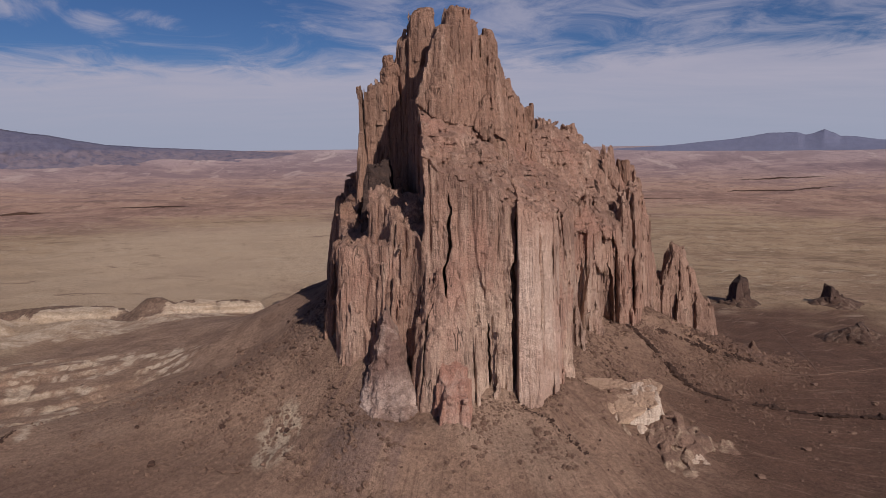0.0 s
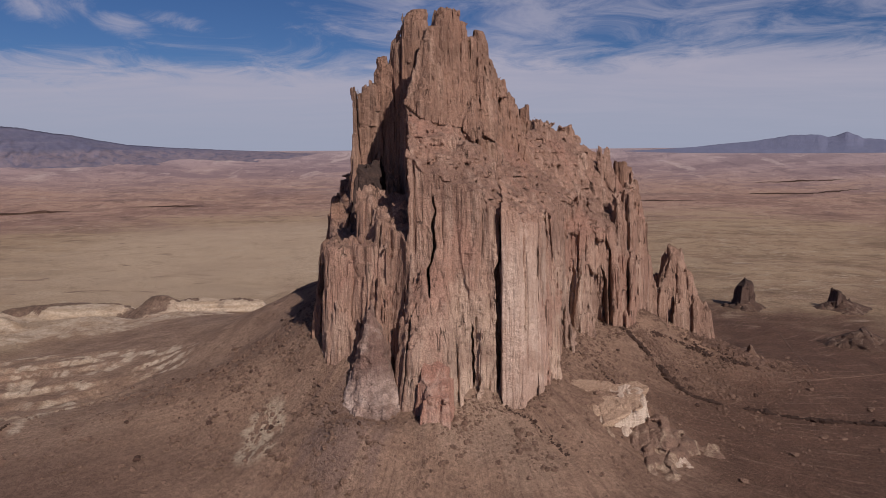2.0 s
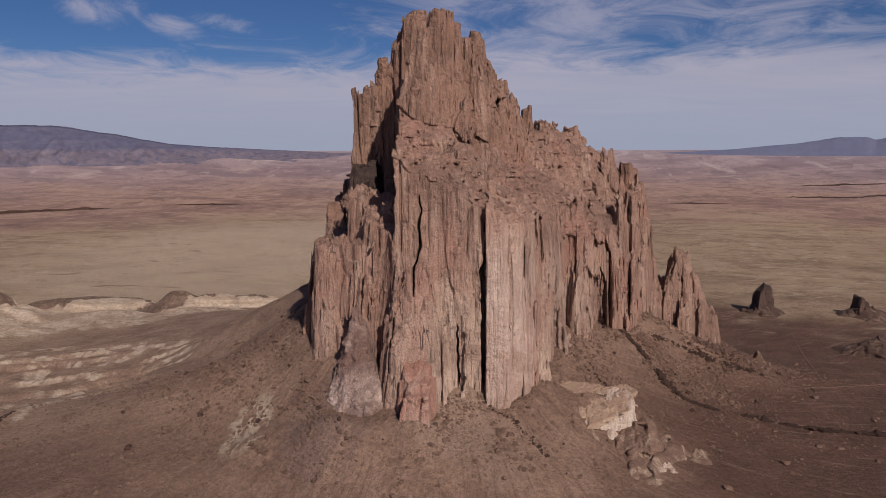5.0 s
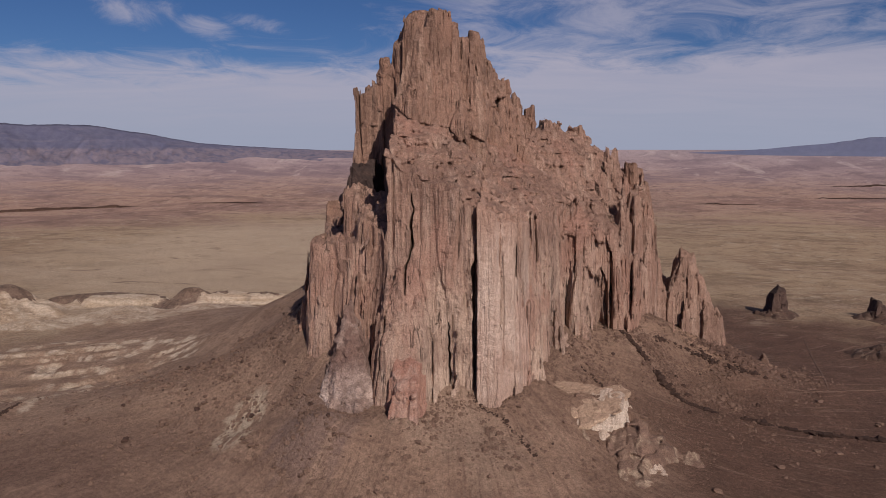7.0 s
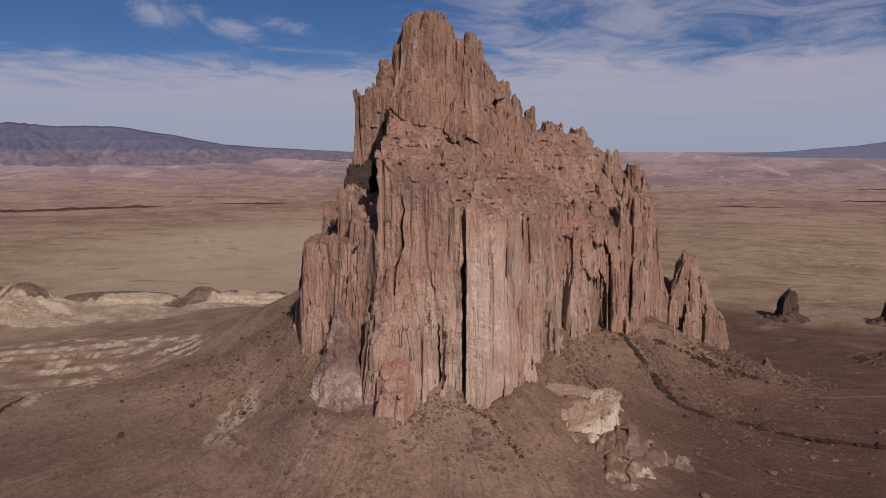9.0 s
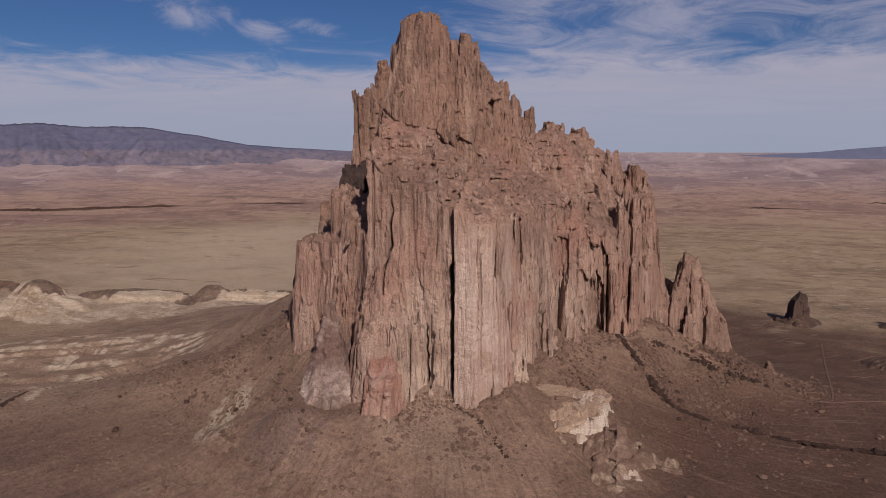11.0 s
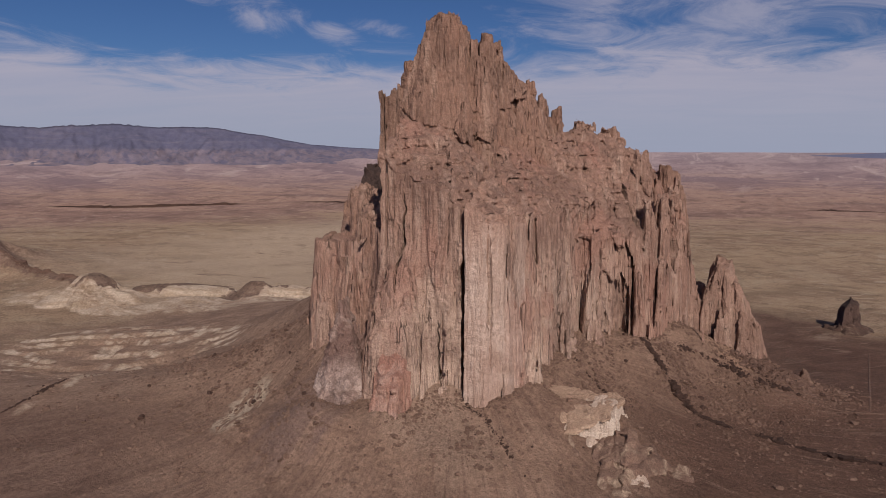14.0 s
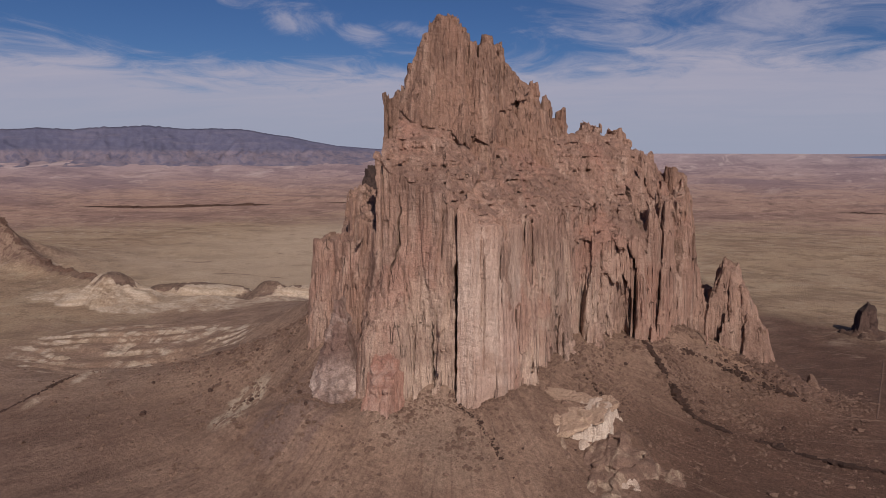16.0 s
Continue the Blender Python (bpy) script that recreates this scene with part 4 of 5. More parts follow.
rock("summit_tower", MAT_UPPER, SUMMIT, (-40, 515, 185), (110, 745, 345), [(33, 585, 120, 1.0, 8, 285, 318, 0.0)], Rough(seed=40, tops=3.0, width=6, tall=110, block=0.9, swell=1.6, slab=1.4, column=2.4, under=plane(1, 495, 210, -47, 53)), parent=neck)

WEST = [
    [(-60, 642, 230, -95, 3), (-72, 660, 230, 180, 1), (-47, 650, 230, 0, 2), (-60, 690, 230, 90, 4), (-60, 650, 272, 180, 68)],
    [(-45, 640, 230, -92, 3), (-51, 650, 230, 180, 2), (-34, 650, 230, 0, 2), (-45, 690, 230, 90, 4), (-43, 650, 289, 180, 68)],
    [(-32, 638, 260, -92, 3), (-39, 650, 250, 180, 3), (-20, 650, 250, 0, 3), (-35, 690, 230, 90, 4), (-31, 650, 313, 180, 68)],
    [(-18, 634, 290, -90, 4), (-28, 645, 300, 180, 5), (-12, 645, 300, 0, 6), (-18, 665, 230, 90, 4), (-16, 640, 326, 60, 78)],
    [(-5, 640, 270, -90, 4), (-20, 650, 250, 180, 0), (8, 650, 270, 0, 6), (0, 680, 230, 90, 4), (-4, 640, 300, 0, 66)],
]
rock("west_tower", MAT_UPPER, WEST, (-95, 610, 150), (40, 710, 350), (), Rough(seed=80, tops=4, swell=2, column=3.2, width=7, tall=140), parent=neck, label="row of slender brown pinnacles")

# single pinnacles that stand out on the skyline: x, y, top, half-width, height
PINS = [(-65, 653, 278, 3.2, 26), (-58, 652, 282, 3.6, 28), (-48, 650, 297, 3.6, 30), (132, 753, 234, 2.6, 22), (61, 687, 283, 3.6, 30), (81, 700, 257, 4.0, 26), (94, 748, 247, 5.0, 24), (106, 760, 243, 4.6, 22),
        (38, 600, 313, 5.5, 26), (14, 576, 326, 3.0, 20), (184, 742, 197, 4.6, 30), (192, 734, 184, 4.0, 30), (194, 718, 170, 3.6, 34), (-15, 644, 333, 2.8, 20), (-20, 642, 337, 4.4, 30), (-32, 651, 324, 3.2, 24), (70, 696, 267, 3.4, 24)]
for k, (px, py, pz, half, tall) in enumerate(PINS):
    sides = [(px + half * math.cos(a), py + half * math.sin(a), pz - 0.4 * tall, math.degrees(a), 4 + 2 * ((k + j) % 3)) for j, a in enumerate(2 * math.pi * (i + 0.13 * k) / 5 for i in range(5))]
    rock("pinnacle", MAT_UPPER, [sides + [(px, py, pz, 40 * k, 66)]], (px - 14, py - 14, pz - tall - 14), (px + 14, py + 14, pz + 6), (), Rough(seed=300 + 7 * k, swell=0.6, column=1.0, thin=0.7, block=0.8, tops=1.0, width=4), cell=1.0, parent=neck)

KNOB = [[(-55, 566, 170, -95, 14), (-63, 576, 175, 180, 12), (-43, 576, 180, 0, 6), (-57, 620, 170, 90, 8), (-55, 578, 206, 160, 48), (-57, 574, 201, -60, 58)],
        [(-52, 548, 130, -100, 20), (-66, 560, 140, 190, 12), (-35, 570, 140, 0, 8), (-55, 610, 140, 90, 5), (-55, 565, 152, -100, 62)]]
rock("breccia_knob", MAT_DARK, KNOB, (-85, 525, 110), (-22, 632, 215), (), Rough(seed=120, column=3.0, block=1.2, tops=4, slab=1.6), parent=neck, label="dark purplish breccia knob")
SIDE = [[(-97, 680, 140, -100, 6), (-106, 692, 140, 190, 9), (-88, 692, 140, 0, 5), (-98, 715, 140, 90, 6), (-98, 690, 174, 180, 60), (-99, 692, 177, 0, 58)],
        [(-77, 578, 150, -100, 6), (-82, 584, 150, 185, 6), (-72, 584, 150, 0, 5), (-77, 595, 150, 90, 6), (-77, 584, 168, -60, 55)],
        [(-86, 560, 110, -110, 10), (-90, 590, 110, 185, 8), (-68, 570, 120, 0, 5), (-88, 700, 110, 90, 8), (-82, 580, 146, -150, 50)],
        [(-76, 522, 120, -100, 6), (-82, 530, 130, 190, 6), (-66, 530, 130, 0, 5), (-75, 560, 130, 90, 6), (-75, 530, 150, 180, 62)]]
rock("side_tower", MAT_UPPER, SIDE, (-125, 505, 60), (-50, 730, 190), (), Rough(seed=140, column=2.5, tops=4, width=6), cell=1.2, parent=neck)
PILLAR = [[(62, 483, 110, -87, 2), (50.5, 490, 110, 180, 0), (75, 496, 110, -42, 3), (81, 512, 110, -18, 3), (62, 530, 100, 90, 0), (62, 486, 173, -22, 48), (1, 495, 210, -47, 53)]]
rock("pale_pillar", MAT_PALE, PILLAR, (40, 465, 25), (98, 540, 200), [(66, 484, 90, 0.6, 4, 95, 140, 0.05)], Rough(seed=3, column=0.8, thin=0.6, slab=0.6, swell=0.7, block=0.45, tops=1), cell=0.8, parent=neck, label="smooth pinkish pale rock pillar")
CONE = [[(-40, 476, 114, -92, 19), (-40, 476, 113, 186, 17), (-40, 476, 113, -8, 21), (-40, 476, 114, -48, 20), (-40, 476, 114, 226, 18), (-40, 498, 80, 90, 0), (-40, 476, 111, -90, 70)]]
rock("pale_breccia_cone", MAT_CONE, CONE, (-85, 432, 30), (10, 506, 122), (), Rough(seed=180, swell=1.6, column=1.3, thin=1.0, block=1.3, tops=1.5, slab=0.6), cell=1.1, parent=neck, label="dark cone of breccia with pale patches")
RED = [[(5, 441, 52, -90, 12), (-4, 450, 58, 190, 6), (15, 450, 60, -10, 5), (3, 464, 60, 90, 0), (5, 446, 64, -80, 46)]]
rock("red_rock_foot", MAT_RED, RED, (-22, 428, 25), (30, 490, 95), (), Rough(seed=200, swell=1.2, column=2.2, thin=1.2, block=0.8, tops=3, width=5), cell=1.0, parent=neck, label="reddish pink rock foot")

# ---- the lesser spire east of the neck ----
SPIRE = [
    [(238, 722, 80, -80, 8), (223, 730, 85, 186, 20), (249, 725, 85, -20, 14), (240, 745, 80, 90, 10), (237, 733, 117, -90, 70)],
    [(252, 716, 60, -75, 14), (235, 725, 70, 180, 5), (263, 722, 60, -10, 16), (250, 745, 60, 90, 10), (256, 725, 92, 20, 55)],
    [(222, 718, 60, -66, 14), (204, 740, 70, 180, 5), (245, 735, 80, 0, 10), (228, 765, 60, 90, 5), (222, 728, 80, -66, 76)],
    [(264, 708, 40, -80, 16), (250, 715, 50, 180, 5), (273, 715, 40, -10, 15), (262, 740, 50, 90, 10), (268, 718, 64, 20, 50)],
]
spire = rock("rock_spire", MAT_SPIRE, SPIRE, (205, 690, 15), (305, 765, 135), (), Rough(seed=220, swell=1.4, column=2.6, thin=1.8, tops=4, width=6, slab=1.2), cell=1.1)
tagged(spire, "pointed brown fluted rock spire beside the great neck", "rock spire")

# ---- dark buttes out on the plain ----
MAT_TALUS = earth("streaked_talus", (0.10, 0.058, 0.044), (0.07, 0.041, 0.032), (0.16, 0.10, 0.077), streak=(0.09, 0.09, 0.04), patch=(0.36, 0.26, 0.20), patch_amount=0.3, patch_size=0.12)


def butte(label, knobs, cone, lo, hi, seed):
    """A knob of dark rock on its cone of talus: cone is x, y, apex, reach to the west, east and south."""
    ob = tagged(new("butte"), label, "butte", group="small buttes")
    rock("knob", MAT_BUTTE, knobs, lo, hi, (), Rough(seed=seed, swell=1.6, column=1.6, thin=1.0, tops=2, slab=0.7), cell=1.1, parent=ob)
    x, y, top, west, east, south = cone
    sides = [(180, west), (225, 0.8 * (west + south) / 2), (270, south), (315, 0.8 * (east + south) / 2), (0, east), (60, east), (120, west)]
    faces = [(x, y, top, az, 90 - math.degrees(math.atan2(top + 3, reach))) for az, reach in sides]
    rock("talus_cone", MAT_TALUS, [faces], (x - 1.5 * west - 10, y - 1.5 * south - 10, -6), (x + 1.5 * east + 10, y + 60, top + 8), (), Rough(seed=seed + 5, swell=0.6, column=0.7, thin=0.4, block=0.3, tops=0.6, slab=0.0, width=7), cell=1.4, parent=ob)


butte("blunt black volcanic plug standing on the plain", [[(410, 974, 20, -90, 9), (399, 985, 20, 180, 9), (420, 985, 20, 0, 7), (410, 998, 20, 90, 9), (409, 985, 38, -100, 78), (417, 985, 36, 0, 45), (402, 985, 34, 180, 45), (410, 978, 36, -90, 45)]],
      (409, 984, 17, 32, 36, 34), (370, 945, -8), (450, 1030, 50), 240)
butte("dark rocky knob on a low brown cone", [[(529, 962, 16, -90, 12), (522, 970, 16, 180, 12), (536, 970, 16, 0, 16), (529, 980, 16, 90, 12), (528, 970, 27, 20, 66)], [(537, 962, 10, -90, 25), (526, 970, 10, 180, 20), (547, 970, 8, 0, 35), (536, 982, 10, 90, 20), (538, 970, 17, 20, 60)]],
      (530, 970, 18, 38, 56, 40), (490, 930, -8), (585, 1010, 45), 260)
butte("small pointed dark knob on a pale-streaked cone", [[(465, 784, 9, -90, 16), (460, 790, 10, 180, 18), (471, 790, 10, 0, 12), (465, 798, 9, 90, 16), (465, 790, 18, -60, 60)]],
      (464, 790, 19, 48, 46, 38), (430, 760, -8), (500, 825, 30), 280)
BUTTE_D = [[(311, 702, 12, -90, 16), (305, 708, 12, 180, 14), (318, 708, 12, 0, 22), (311, 715, 12, 90, 14), (309, 708, 23, -20, 50)], [(318, 698, 6, -90, 25), (311, 704, 6, 180, 20), (326, 702, 6, 0, 30), (318, 709, 6, 90, 20), (317, 702, 13, 0, 55)]]
tagged(rock("butte", MAT_STONE, BUTTE_D, (280, 675, -8), (350, 735, 35), (), Rough(seed=290, swell=1.5, column=1.6, tops=2, slab=0.6), cell=0.9), "small leaning brown crag at the end of the rubble", "butte", group="small buttes")

# ---- pale outcrop on the south-east apron ----
outcrop = tagged(new("badland_outcrop"), "gullied outcrop of cream and white mudstone in the scree", "rock outcrop")
CAP = [[(114, 501, 34.5, -104, 52), (100, 508, 38, 195, 45), (141, 492, 30, -77, 4), (142, 500, 35, -10, 50), (115, 535, 30, 90, 10), (114, 512, 40.5, -100, 78), (141, 494, 32, 13, -68)],
       # the wedge that rises eastward to an overhanging lip
       [(141, 494, 35.5, -118, 67), (141, 491.5, 30, -77, 4), (156, 497, 35, -25, 38), (120, 495, 28, 190, 30), (140, 525, 30, 90, 5), (141, 494, 32.5, 13, -68)]]
rock("cream_cap", MAT_CREAM, CAP, (80, 470, 5), (175, 550, 52), (), Rough(seed=500, swell=0.5, column=0.6, thin=0.5, block=0.55, tops=0.5, width=8, tall=60, slab=0.4, ribs=0.5), cell=0.7, parent=outcrop)
BED = [[(141, 494.5, 28, -77, 6), (118, 495, 26, 195, 20), (156, 498, 30, -10, 18), (135, 520, 24, 90, 0), (141, 494, 34, -118, 67)],
       [(131, 488, 20, -100, 50), (118, 490, 20, 200, 40), (142, 490, 20, -50, 40), (130, 515, 20, 90, 0), (131, 492, 24, -100, 74)],
       [(174, 462, 4.5, -80, 64), (167, 466, 5.5, 200, 58), (180, 468, 4.5, -10, 58), (172, 476, 6, 90, 45)]]
rock("white_bed", MAT_WHITE, BED, (90, 450, 0), (190, 525, 46), (), Rough(seed=520, swell=0.4, column=1.2, thin=0.8, block=0.4, tops=0.6, width=4.5, tall=120, slab=0.5), cell=0.7, parent=outcrop, label="chalky white mudstone bed")


def spur(x, y, z, az, half, fall, flank=38):
    """A sharp ridge running down from (x, y, z) the way az."""
    c, d = math.cos(radians(az)), math.sin(radians(az))
    return [(x - half * d, y + half * c, z, az + 90, 90 - flank), (x + half * d, y - half * c, z, az - 90, 90 - flank), (x, y, z, az, 90 - fall), (x - 7 * c, y - 7 * d, z, az + 180, 12), (x, y, z + 2.5, az, 80)]


GULLY = [spur(x, y, z, az, half, fall) for x, y, z, az, half, fall in (
    (147, 492, 23, -74, 0.4, 30), (155, 496, 28, -62, 0.3, 34), (163, 496, 29, -50, 0.4, 35), (139, 490, 19, -82, 0.3, 27),
    (124, 480, 22, -96, 1.5, 30), (134, 474, 15, -74, 1.4, 22), (116, 474, 19, -108, 1.4, 26), (152, 474, 14, -66, 1.2, 24), (127, 465, 13, -88, 1.6, 22))]
rock("gullied_base", MAT_GULLY, GULLY, (80, 425, -6), (200, 515, 40), (), Rough(seed=540, swell=0.3, column=0.8, thin=0.7, block=0.35, tops=0.4, slab=0.3, width=5, tall=120), cell=0.7, parent=outcrop, label="brown and buff gullied shale")


# ---- loose rock ----
def stone_shape(seed):
    """Corners and triangles of one broken stone, about 1 m across."""
    rng = np.random.default_rng(seed)
    bm = bmesh.new()
    bmesh.ops.create_icosphere(bm, subdivisions=1, radius=0.5)
    v = np.array([q.co[:] for q in bm.verts])
    f = np.array([[q.index for q in p.verts] for p in bm.faces])
    bm.free()
    v = v * (1 + 0.28 * rng.standard_normal((len(v), 1))) * np.array([1.0, 0.8 + 0.3 * rng.random(), 0.62 + 0.3 * rng.random()])
    return v, f


SHAPES = [stone_shape(900 + k) for k in range(8)]


def pile(name, spots, mat):
    """One mesh of many stones: spots are rows of x, y, size."""
    rng = np.random.default_rng(len(spots))
    spots = np.asarray(spots, float)
    z = land(spots[:, 0], spots[:, 1])
    vs, fs, base = [], [], 0
    for k, ((x, y, size), g) in enumerate(zip(spots, z)):
        v, f = SHAPES[k % len(SHAPES)]
        a = rng.random() * 6.28
        c, d = math.cos(a), math.sin(a)
        w = (v @ np.array([[c, d, 0], [-d, c, 0], [0, 0, 1]])) * size
        vs.append(w + (x, y, g + 0.06 * size))
        fs.append(f + base)
        base += len(v)
    ob = new(name, quick_mesh(name, np.concatenate(vs), np.concatenate(fs)))
    ob.data.materials.append(mat)
    return ob


def along(line, step, width, sizes, seed):
    """Spots strung along a line of plan points."""
    rng = np.random.default_rng(seed)
    out = []
    for (ax, ay), (bx, by) in zip(line, line[1:]):
        n = max(1, int(math.hypot(bx - ax, by - ay) / step))
        for k in range(n):
            t = (k + rng.random()) / n
            px, py = ax + t * (bx - ax), ay + t * (by - ay)
            lump = float(field(np.float32(px / 9), np.float32(py / 9), np.float32(seed), 2))
            if lump < 0.26:
                continue
            out.append((px + rng.normal() * width * 2 * lump, py + rng.normal() * width * 2 * lump, rng.uniform(*sizes) * (0.25 + 1.5 * lump) * (0.6 + 0.8 * rng.random() ** 2)))
    return out


DYKES = [
    ([(160, 662), (170, 645), (181, 629), (190, 615), (198, 604), (206, 592), (214, 587), (229, 584), (244, 580), (262, 576), (280, 570), (314, 560), (345, 557), (400, 552)], 0.2, 0.9, (2.0, 4.4), 1),
    ([(198, 664), (220, 671), (248, 674), (262, 669), (280, 666), (300, 662)], 0.45, 1.6, (1.8, 4.4), 2),
    ([(108, 592), (118, 576), (128, 568), (140, 560), (158, 546)], 0.5, 1.0, (1.4, 2.8), 3),
    ([(44, 484), (55, 478), (67, 470), (83, 460), (92, 448)], 0.6, 0.9, (1.0, 2.0), 4),
    ([(-321, 425), (-316, 452), (-313, 480), (-314, 500)], 0.5, 1.2, (1.4, 3.0), 5),
]
for line, step, width, sizes, seed in DYKES:
    tagged(pile("rock_dyke", along(line, step, width, sizes, seed), MAT_DYKE), "low broken wall of dark dyke rock across the scree", "rock dyke", group="dykes", kind="stuff")


def scatter(n, cx, cy, sx, sy, seed):
    rng = np.random.default_rng(seed)
    return np.stack([cx + sx * rng.standard_normal(n), cy + sy * rng.standard_normal(n)], 1)


rng = np.random.default_rng(77)
fields_of_stone = [(3000, 225, 640, 45, 34, 31), (1500, 295, 690, 26, 16, 32), (1200, 120, 540, 30, 30, 33), (3400, 180, 610, 60, 55, 11), (3400, -150, 540, 60, 60, 12), (1800, 290, 690, 40, 28, 13), (900, 60, 450, 60, 28, 14), (2200, -60, 440, 70, 30, 15), (900, 150, 520, 45, 30, 16), (900, 280, 580, 90, 60, 17), (800, -260, 520, 90, 60, 18)]
spots = np.concatenate([scatter(*row) for row in fields_of_stone])
spots = np.concatenate([spots, (0.7 + 3.4 * rng.random(len(spots)) ** 4)[:, None]], 1)
clump = flat(spots[:, 0], spots[:, 1], 16, 91, 2)
spots[:, 2] *= np.clip(0.75 + 0.9 * clump, 0.3, 1.9)
foot = [(-98, 640), (-92, 580), (-82, 530), (-70, 492), (-60, 456), (-35, 445), (0, 447), (20, 462), (48, 480), (70, 481), (82, 500), (96, 545), (118, 590), (146, 640), (184, 682), (208, 698), (222, 716), (250, 706), (272, 702), (285, 712)]
spots = np.concatenate([spots, np.array(along(foot, 0.22, 3.0, (0.7, 2.2), 19))])
tagged(pile("scree_stones", spots, MAT_STONE), "countless small brown stones strewn over the scree", "stones", kind="stuff")

# coarse rubble lying in bands between the dykes and below the lesser spire
bands = [([(172, 672), (196, 640), (214, 612), (232, 600)], 0.16, 7.0, (0.9, 2.6), 41), ([(205, 655), (236, 640), (268, 630), (300, 622)], 0.20, 9.0, (0.8, 2.2), 42), ([(262, 700), (282, 694), (300, 690), (318, 694)], 0.07, 6.5, (1.5, 4.2), 43),
         ([(120, 600), (140, 580), (166, 560), (196, 540)], 0.22, 8.0, (0.8, 2.2), 44), ([(-88, 560), (-120, 530), (-160, 505)], 0.3, 12.0, (0.8, 2.0), 45), ([(-95, 600), (-135, 590), (-180, 570)], 0.3, 12.0, (0.8, 2.0), 46)]
rubble = [q for row in bands for q in along(*row)]
tagged(pile("rubble", [(x, y, 1.2 * r) for x, y, r in rubble], MAT_RUBBLE), "bands of coarse dark brown rubble on the scree slope", "stones", kind="stuff")

# boulders large enough to tell apart
stone_meshes = []
for k in range(10):
    bm = bmesh.new()
    bmesh.ops.create_icosphere(bm, subdivisions=2, radius=0.5)
    r2 = random.Random(40 + k)
    sx, sy, sz = 1.0, r2.uniform(0.7, 1.0), r2.uniform(0.6, 0.95)
    for v in bm.verts:
        q = 1 + 0.55 * (noise.noise(v.co * 2.3 + Vector((k * 9.1, 0, 0)))) + 0.22 * noise.noise(v.co * 6 + Vector((0, k * 5.3, 0)))
        v.co = Vector((v.co.x * sx, v.co.y * sy, v.co.z * sz)) * q
    me = bpy.data.meshes.new("boulder")
    bm.to_mesh(me)
    bm.free()
    me.materials.append(MAT_DYKE if k % 3 == 0 else MAT_STONE)
    stone_meshes.append(me)
big = [(236, 535, 5.0, 1), (-192, 446, 5.2, 0), (213, 568, 4.2, 3), (-196, 548, 4.0, 0), (217, 600, 5.0, 6), (-42, 432, 3.4, 3), (-62, 459, 4.0, 6), (205, 585, 4.5, 2)]
for row in ((150, 286, 694, 26, 15, 21), (45, 195, 625, 45, 40, 22), (45, -140, 545, 45, 45, 23), (25, 110, 470, 40, 25, 24), (22, -180, 500, 70, 50, 25)):
    for k, (x, y) in enumerate(scatter(*row)):
        big.append((x, y, 1.6 + 2.8 * rng.random() ** 3, k))
grounds = land(np.array([q[0] for q in big]), np.array([q[1] for q in big])).tolist()
for k, (x, y, size, kind_of) in enumerate(big):
    ob = new("boulder", stone_meshes[kind_of % 10])
    g = grounds[k]
    ob.matrix_world = Matrix.Translation((x, y, g + 0.16 * size)) @ Matrix.Rotation(rng.random() * 6.28, 4, "Z") @ Matrix.Scale(size, 4)
    tagged(ob, "dark brown angular boulder lying on the scree" if kind_of % 3 == 0 else "brown weathered boulder lying on the scree", "boulder", group="boulders on the scree")

# ---- the dark crest of the south-west ridge ----
crest_line = [(x, y) for x, y, h in RIDGE]
tagged(pile("ridge_crest", [q for q in along(crest_line, 0.3, 2.2, (1.8, 5.0), 31)], MAT_RUBBLE), "jagged dark crest of a long pale ridge", "rock ridge", kind="stuff")


# ---- far mountains ----
def far_range(name, label, profile, radius, deep, seed, mat, craggy):
    """A range seen along the skyline: profile gives bearing (degrees right of +y from the middle of the path) and crest height."""
    bearings = np.arange(profile[0][0], profile[-1][0] + 1e-6, 0.08)
    crest = np.interp(bearings, [p[0] for p in profile], [p[1] for p in profile])
    rows = 26
    land_end = float(land(np.array([100.0]), np.array([radius]))[0]) - 2.0
    verts = []
    a = np.radians(bearings)
    rise = np.maximum(0.0, crest - 205)
    for j in range(rows):
        t = j / (rows - 1)
        r = radius - deep * (1 - t)
        x, y = 100 + r * np.sin(a), r * np.cos(a)
        ridges = np.array([abs(noise.noise(Vector((b * 0.22 + 0.6 * t, t * 1.2, seed)))) + 0.5 * abs(noise.noise(Vector((b * 0.6 - t, t * 2.4, seed + 4)))) + 0.25 * abs(noise.noise(Vector((b * 1.6, t * 5.0, seed + 8)))) for b in bearings])
        spur = (0.32 - ridges) * craggy * rise * math.sin(math.pi * min(t, 0.97))
        spur = spur + np.array([noise.noise(Vector((b * 3.0, seed, 0))) for b in bearings]) * 0.03 * rise * t
        verts.append(np.stack([x, y, land(x, y) - 5.0 + (crest - land_end) * t ** 1.8 + spur], 1))
    verts.append(np.stack([100 + (radius + 60) * np.sin(a), (radius + 60) * np.cos(a), np.full(len(a), 150.0)], 1))
    verts = np.concatenate(verts)
    w = len(bearings)
    i, j = np.meshgrid(np.arange(w - 1), np.arange(rows))
    q = (j * w + i).ravel()
    ob = new(name, quick_mesh(name, verts, np.stack([q, q + 1, q + 1 + w, q + w], 1), True))
    ob.data.materials.append(mat)
    return tagged(ob, label, "mountain range")


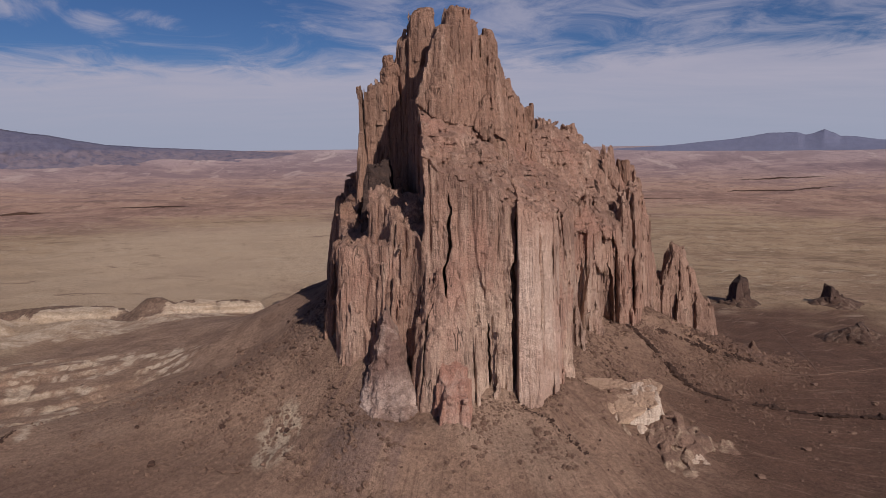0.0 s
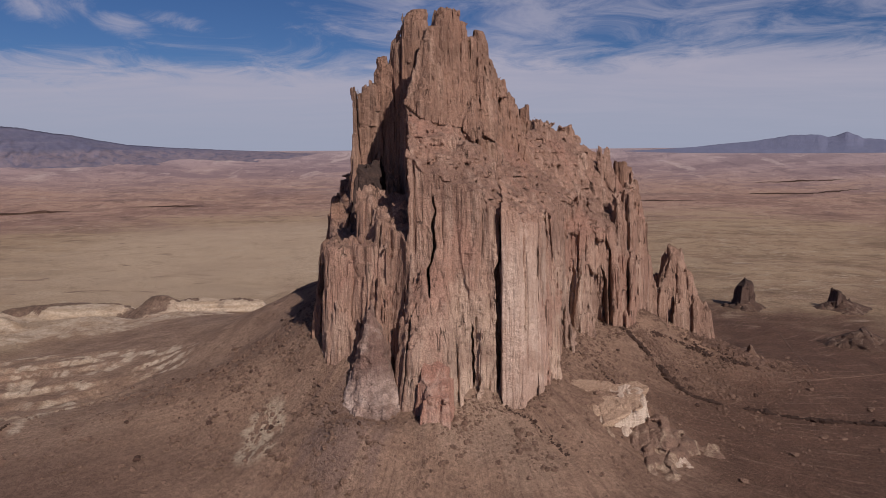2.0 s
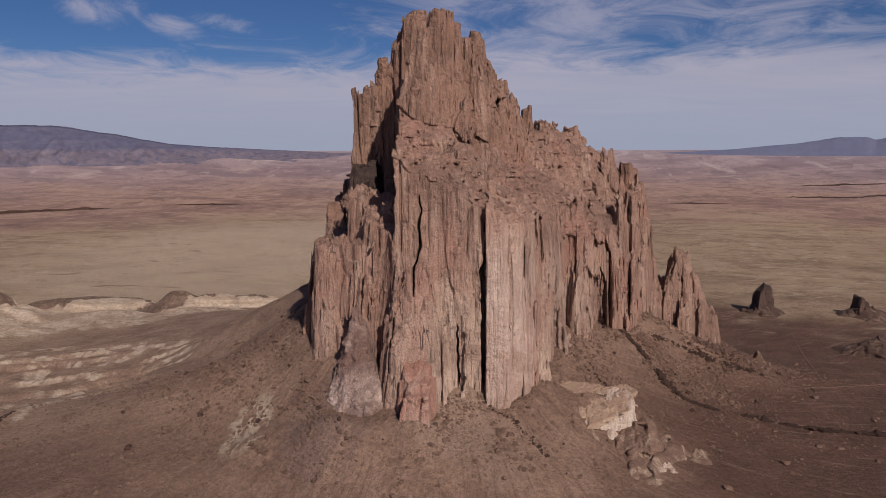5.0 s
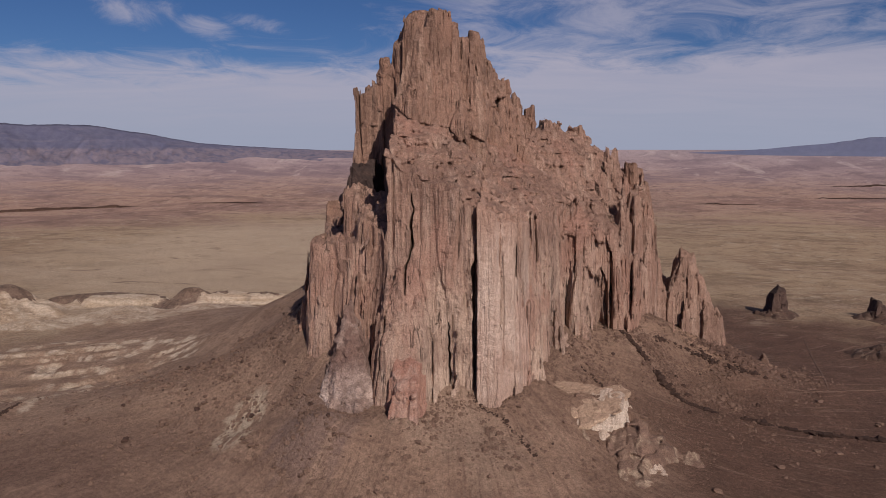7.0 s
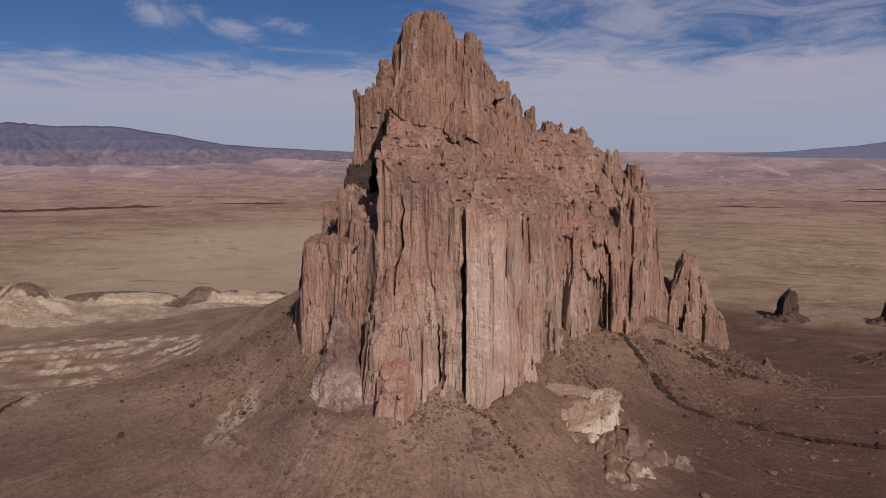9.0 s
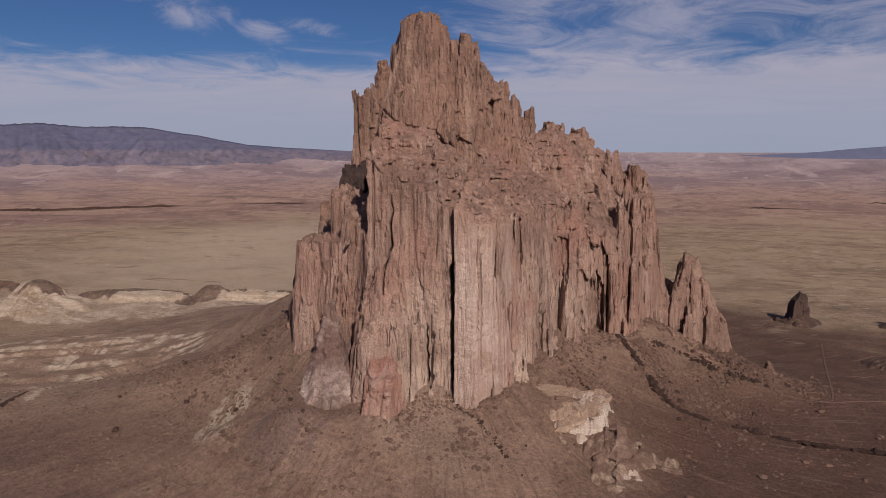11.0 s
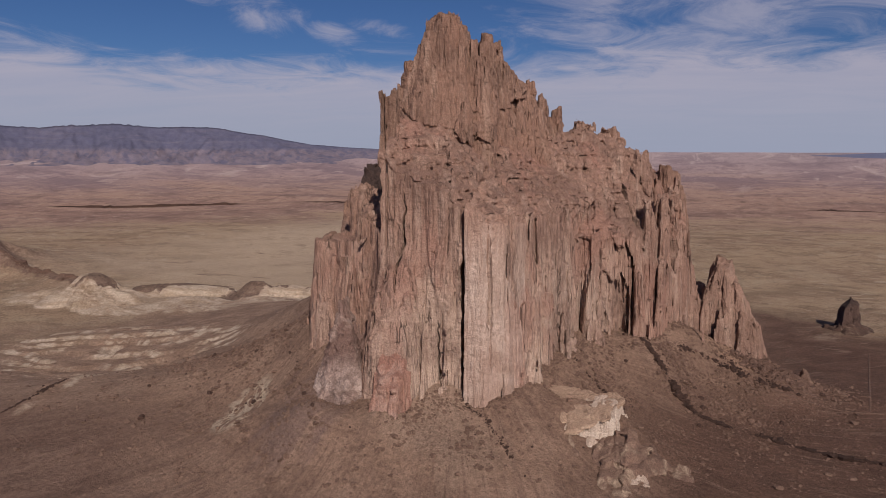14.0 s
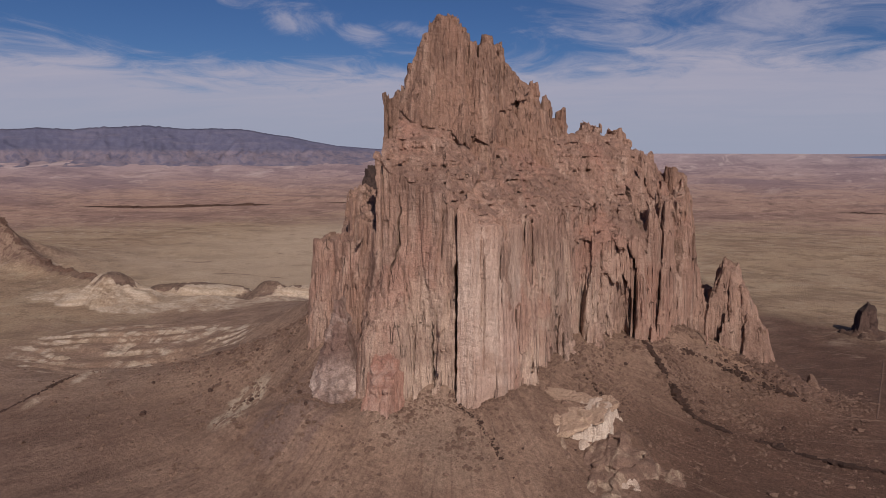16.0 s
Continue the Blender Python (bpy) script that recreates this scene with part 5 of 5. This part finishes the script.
WEST_RANGE = [(-75, 300), (-60, 340), (-52, 350), (-48.9, 346), (-46.6, 364), (-44.5, 354), (-42.7, 371), (-39.6, 380), (-36.9, 366), (-33.3, 371), (-31.2, 345), (-29.3, 322), (-27.6, 292), (-25.8, 264), (-22.8, 246), (-18, 226), (-14, 208), (-10, 196)]
EAST_PEAK = [(8, 194), (13, 208), (16.4, 224), (18.6, 243), (20.3, 254), (22.0, 275), (22.8, 288), (24.6, 291), (25.3, 275), (25.7, 281), (26.4, 304), (27.1, 281), (27.4, 265), (28.4, 260), (29.7, 242), (33, 222), (38, 194)]
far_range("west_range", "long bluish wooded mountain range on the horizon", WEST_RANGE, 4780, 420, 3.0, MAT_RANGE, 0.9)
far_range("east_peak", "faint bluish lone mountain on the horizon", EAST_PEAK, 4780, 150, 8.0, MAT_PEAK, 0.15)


# ---- dark scarps far out on the plain ----
def scarp(line, high, seed):
    """A long low step of dark rock along plan points."""
    rng = np.random.default_rng(seed)
    pts = []
    for (ax, ay), (bx, by) in zip(line, line[1:]):
        n = int(math.hypot(bx - ax, by - ay) / 14)
        pts += [(ax + (bx - ax) * k / n + rng.normal() * 5, ay + (by - ay) * k / n + rng.normal() * 7) for k in range(n)]
    pts = np.array(pts)
    g = land(pts[:, 0], pts[:, 1])
    tall = high * (0.35 + 0.65 * np.abs(flat(pts[:, 0], pts[:, 1], 160, 71, 2))) * np.minimum(1, np.minimum(np.arange(len(pts)), np.arange(len(pts))[::-1]) / 6)
    verts = []
    for back, lift in ((0, -1.0), (3, 0.55), (6, 1.0), (12, 0.8), (18, -0.3)):
        h = g + tall * lift if lift > 0 else g + lift
        if back:
            h = np.maximum(land(pts[:, 0], pts[:, 1] + back) - 1.0 if lift < 0 else h, h if lift > 0 else -99)
        verts.append(np.stack([pts[:, 0], pts[:, 1] + back, h], 1))
    w = len(pts)
    i, j = np.meshgrid(np.arange(w - 1), np.arange(4))
    q = (j * w + i).ravel()
    ob = new("scarp", quick_mesh("scarp", np.concatenate(verts), np.stack([q, q + 1, q + 1 + w, q + w], 1)))
    ob.data.materials.append(MAT_DYKE)
    return tagged(ob, "long low dark rocky scarp on the desert plain", "scarp", group="scarps on the plain")


scarp([(-2000, 2170), (-1743, 2246), (-1569, 2400), (-1381, 2560)], 12, 1)
scarp([(-1250, 2700), (-950, 2760)], 7, 2)
scarp([(1180, 3060), (1450, 3010), (1700, 3100)], 9, 3)
scarp([(1350, 3420), (1800, 3380)], 9, 4)
scarp([(700, 2900), (980, 2860)], 6, 5)


# ---- faint vehicle tracks on the eastern flat ----
def track(line, width):
    """A worn strip following the ground along plan points."""
    pts = []
    for (ax, ay), (bx, by) in zip(line, line[1:]):
        n = max(2, int(math.hypot(bx - ax, by - ay) / 4))
        pts += [(ax + (bx - ax) * k / n, ay + (by - ay) * k / n) for k in range(n)]
    pts = np.array(pts + [line[-1]], float)
    for k in range(3):
        pts[1:-1] = (pts[:-2] + 2 * pts[1:-1] + pts[2:]) / 4
    step = np.gradient(pts, axis=0)
    side = np.stack([-step[:, 1], step[:, 0]], 1) / np.hypot(step[:, 0], step[:, 1])[:, None]
    wide = width * (0.8 + 0.3 * flat(pts[:, 0], pts[:, 1], 14, 81))[:, None]
    rows = []
    for off, lift in ((-0.5, 0.02), (-0.42, 0.28), (0.42, 0.28), (0.5, 0.02)):
        q = pts + side * off * wide
        rows.append(np.concatenate([q, (land(q[:, 0], q[:, 1]) + lift)[:, None]], 1))
    w = len(pts)
    i, j = np.meshgrid(np.arange(w - 1), np.arange(3))
    q = (j * w + i).ravel()
    ob = new("dirt_track", quick_mesh("dirt_track", np.concatenate(rows), np.stack([q, q + 1, q + 1 + w, q + w], 1), True))
    ob.data.materials.append(MAT_TRACK)
    return tagged(ob, "faint pale dirt track worn across the brown flat", "track", kind="structure")


track([(272, 660), (292, 656), (318, 655), (350, 657), (400, 676), (460, 700), (540, 716)], 1.8)
track([(405, 880), (391, 820), (376, 760), (361, 697), (352, 661)], 1.7)
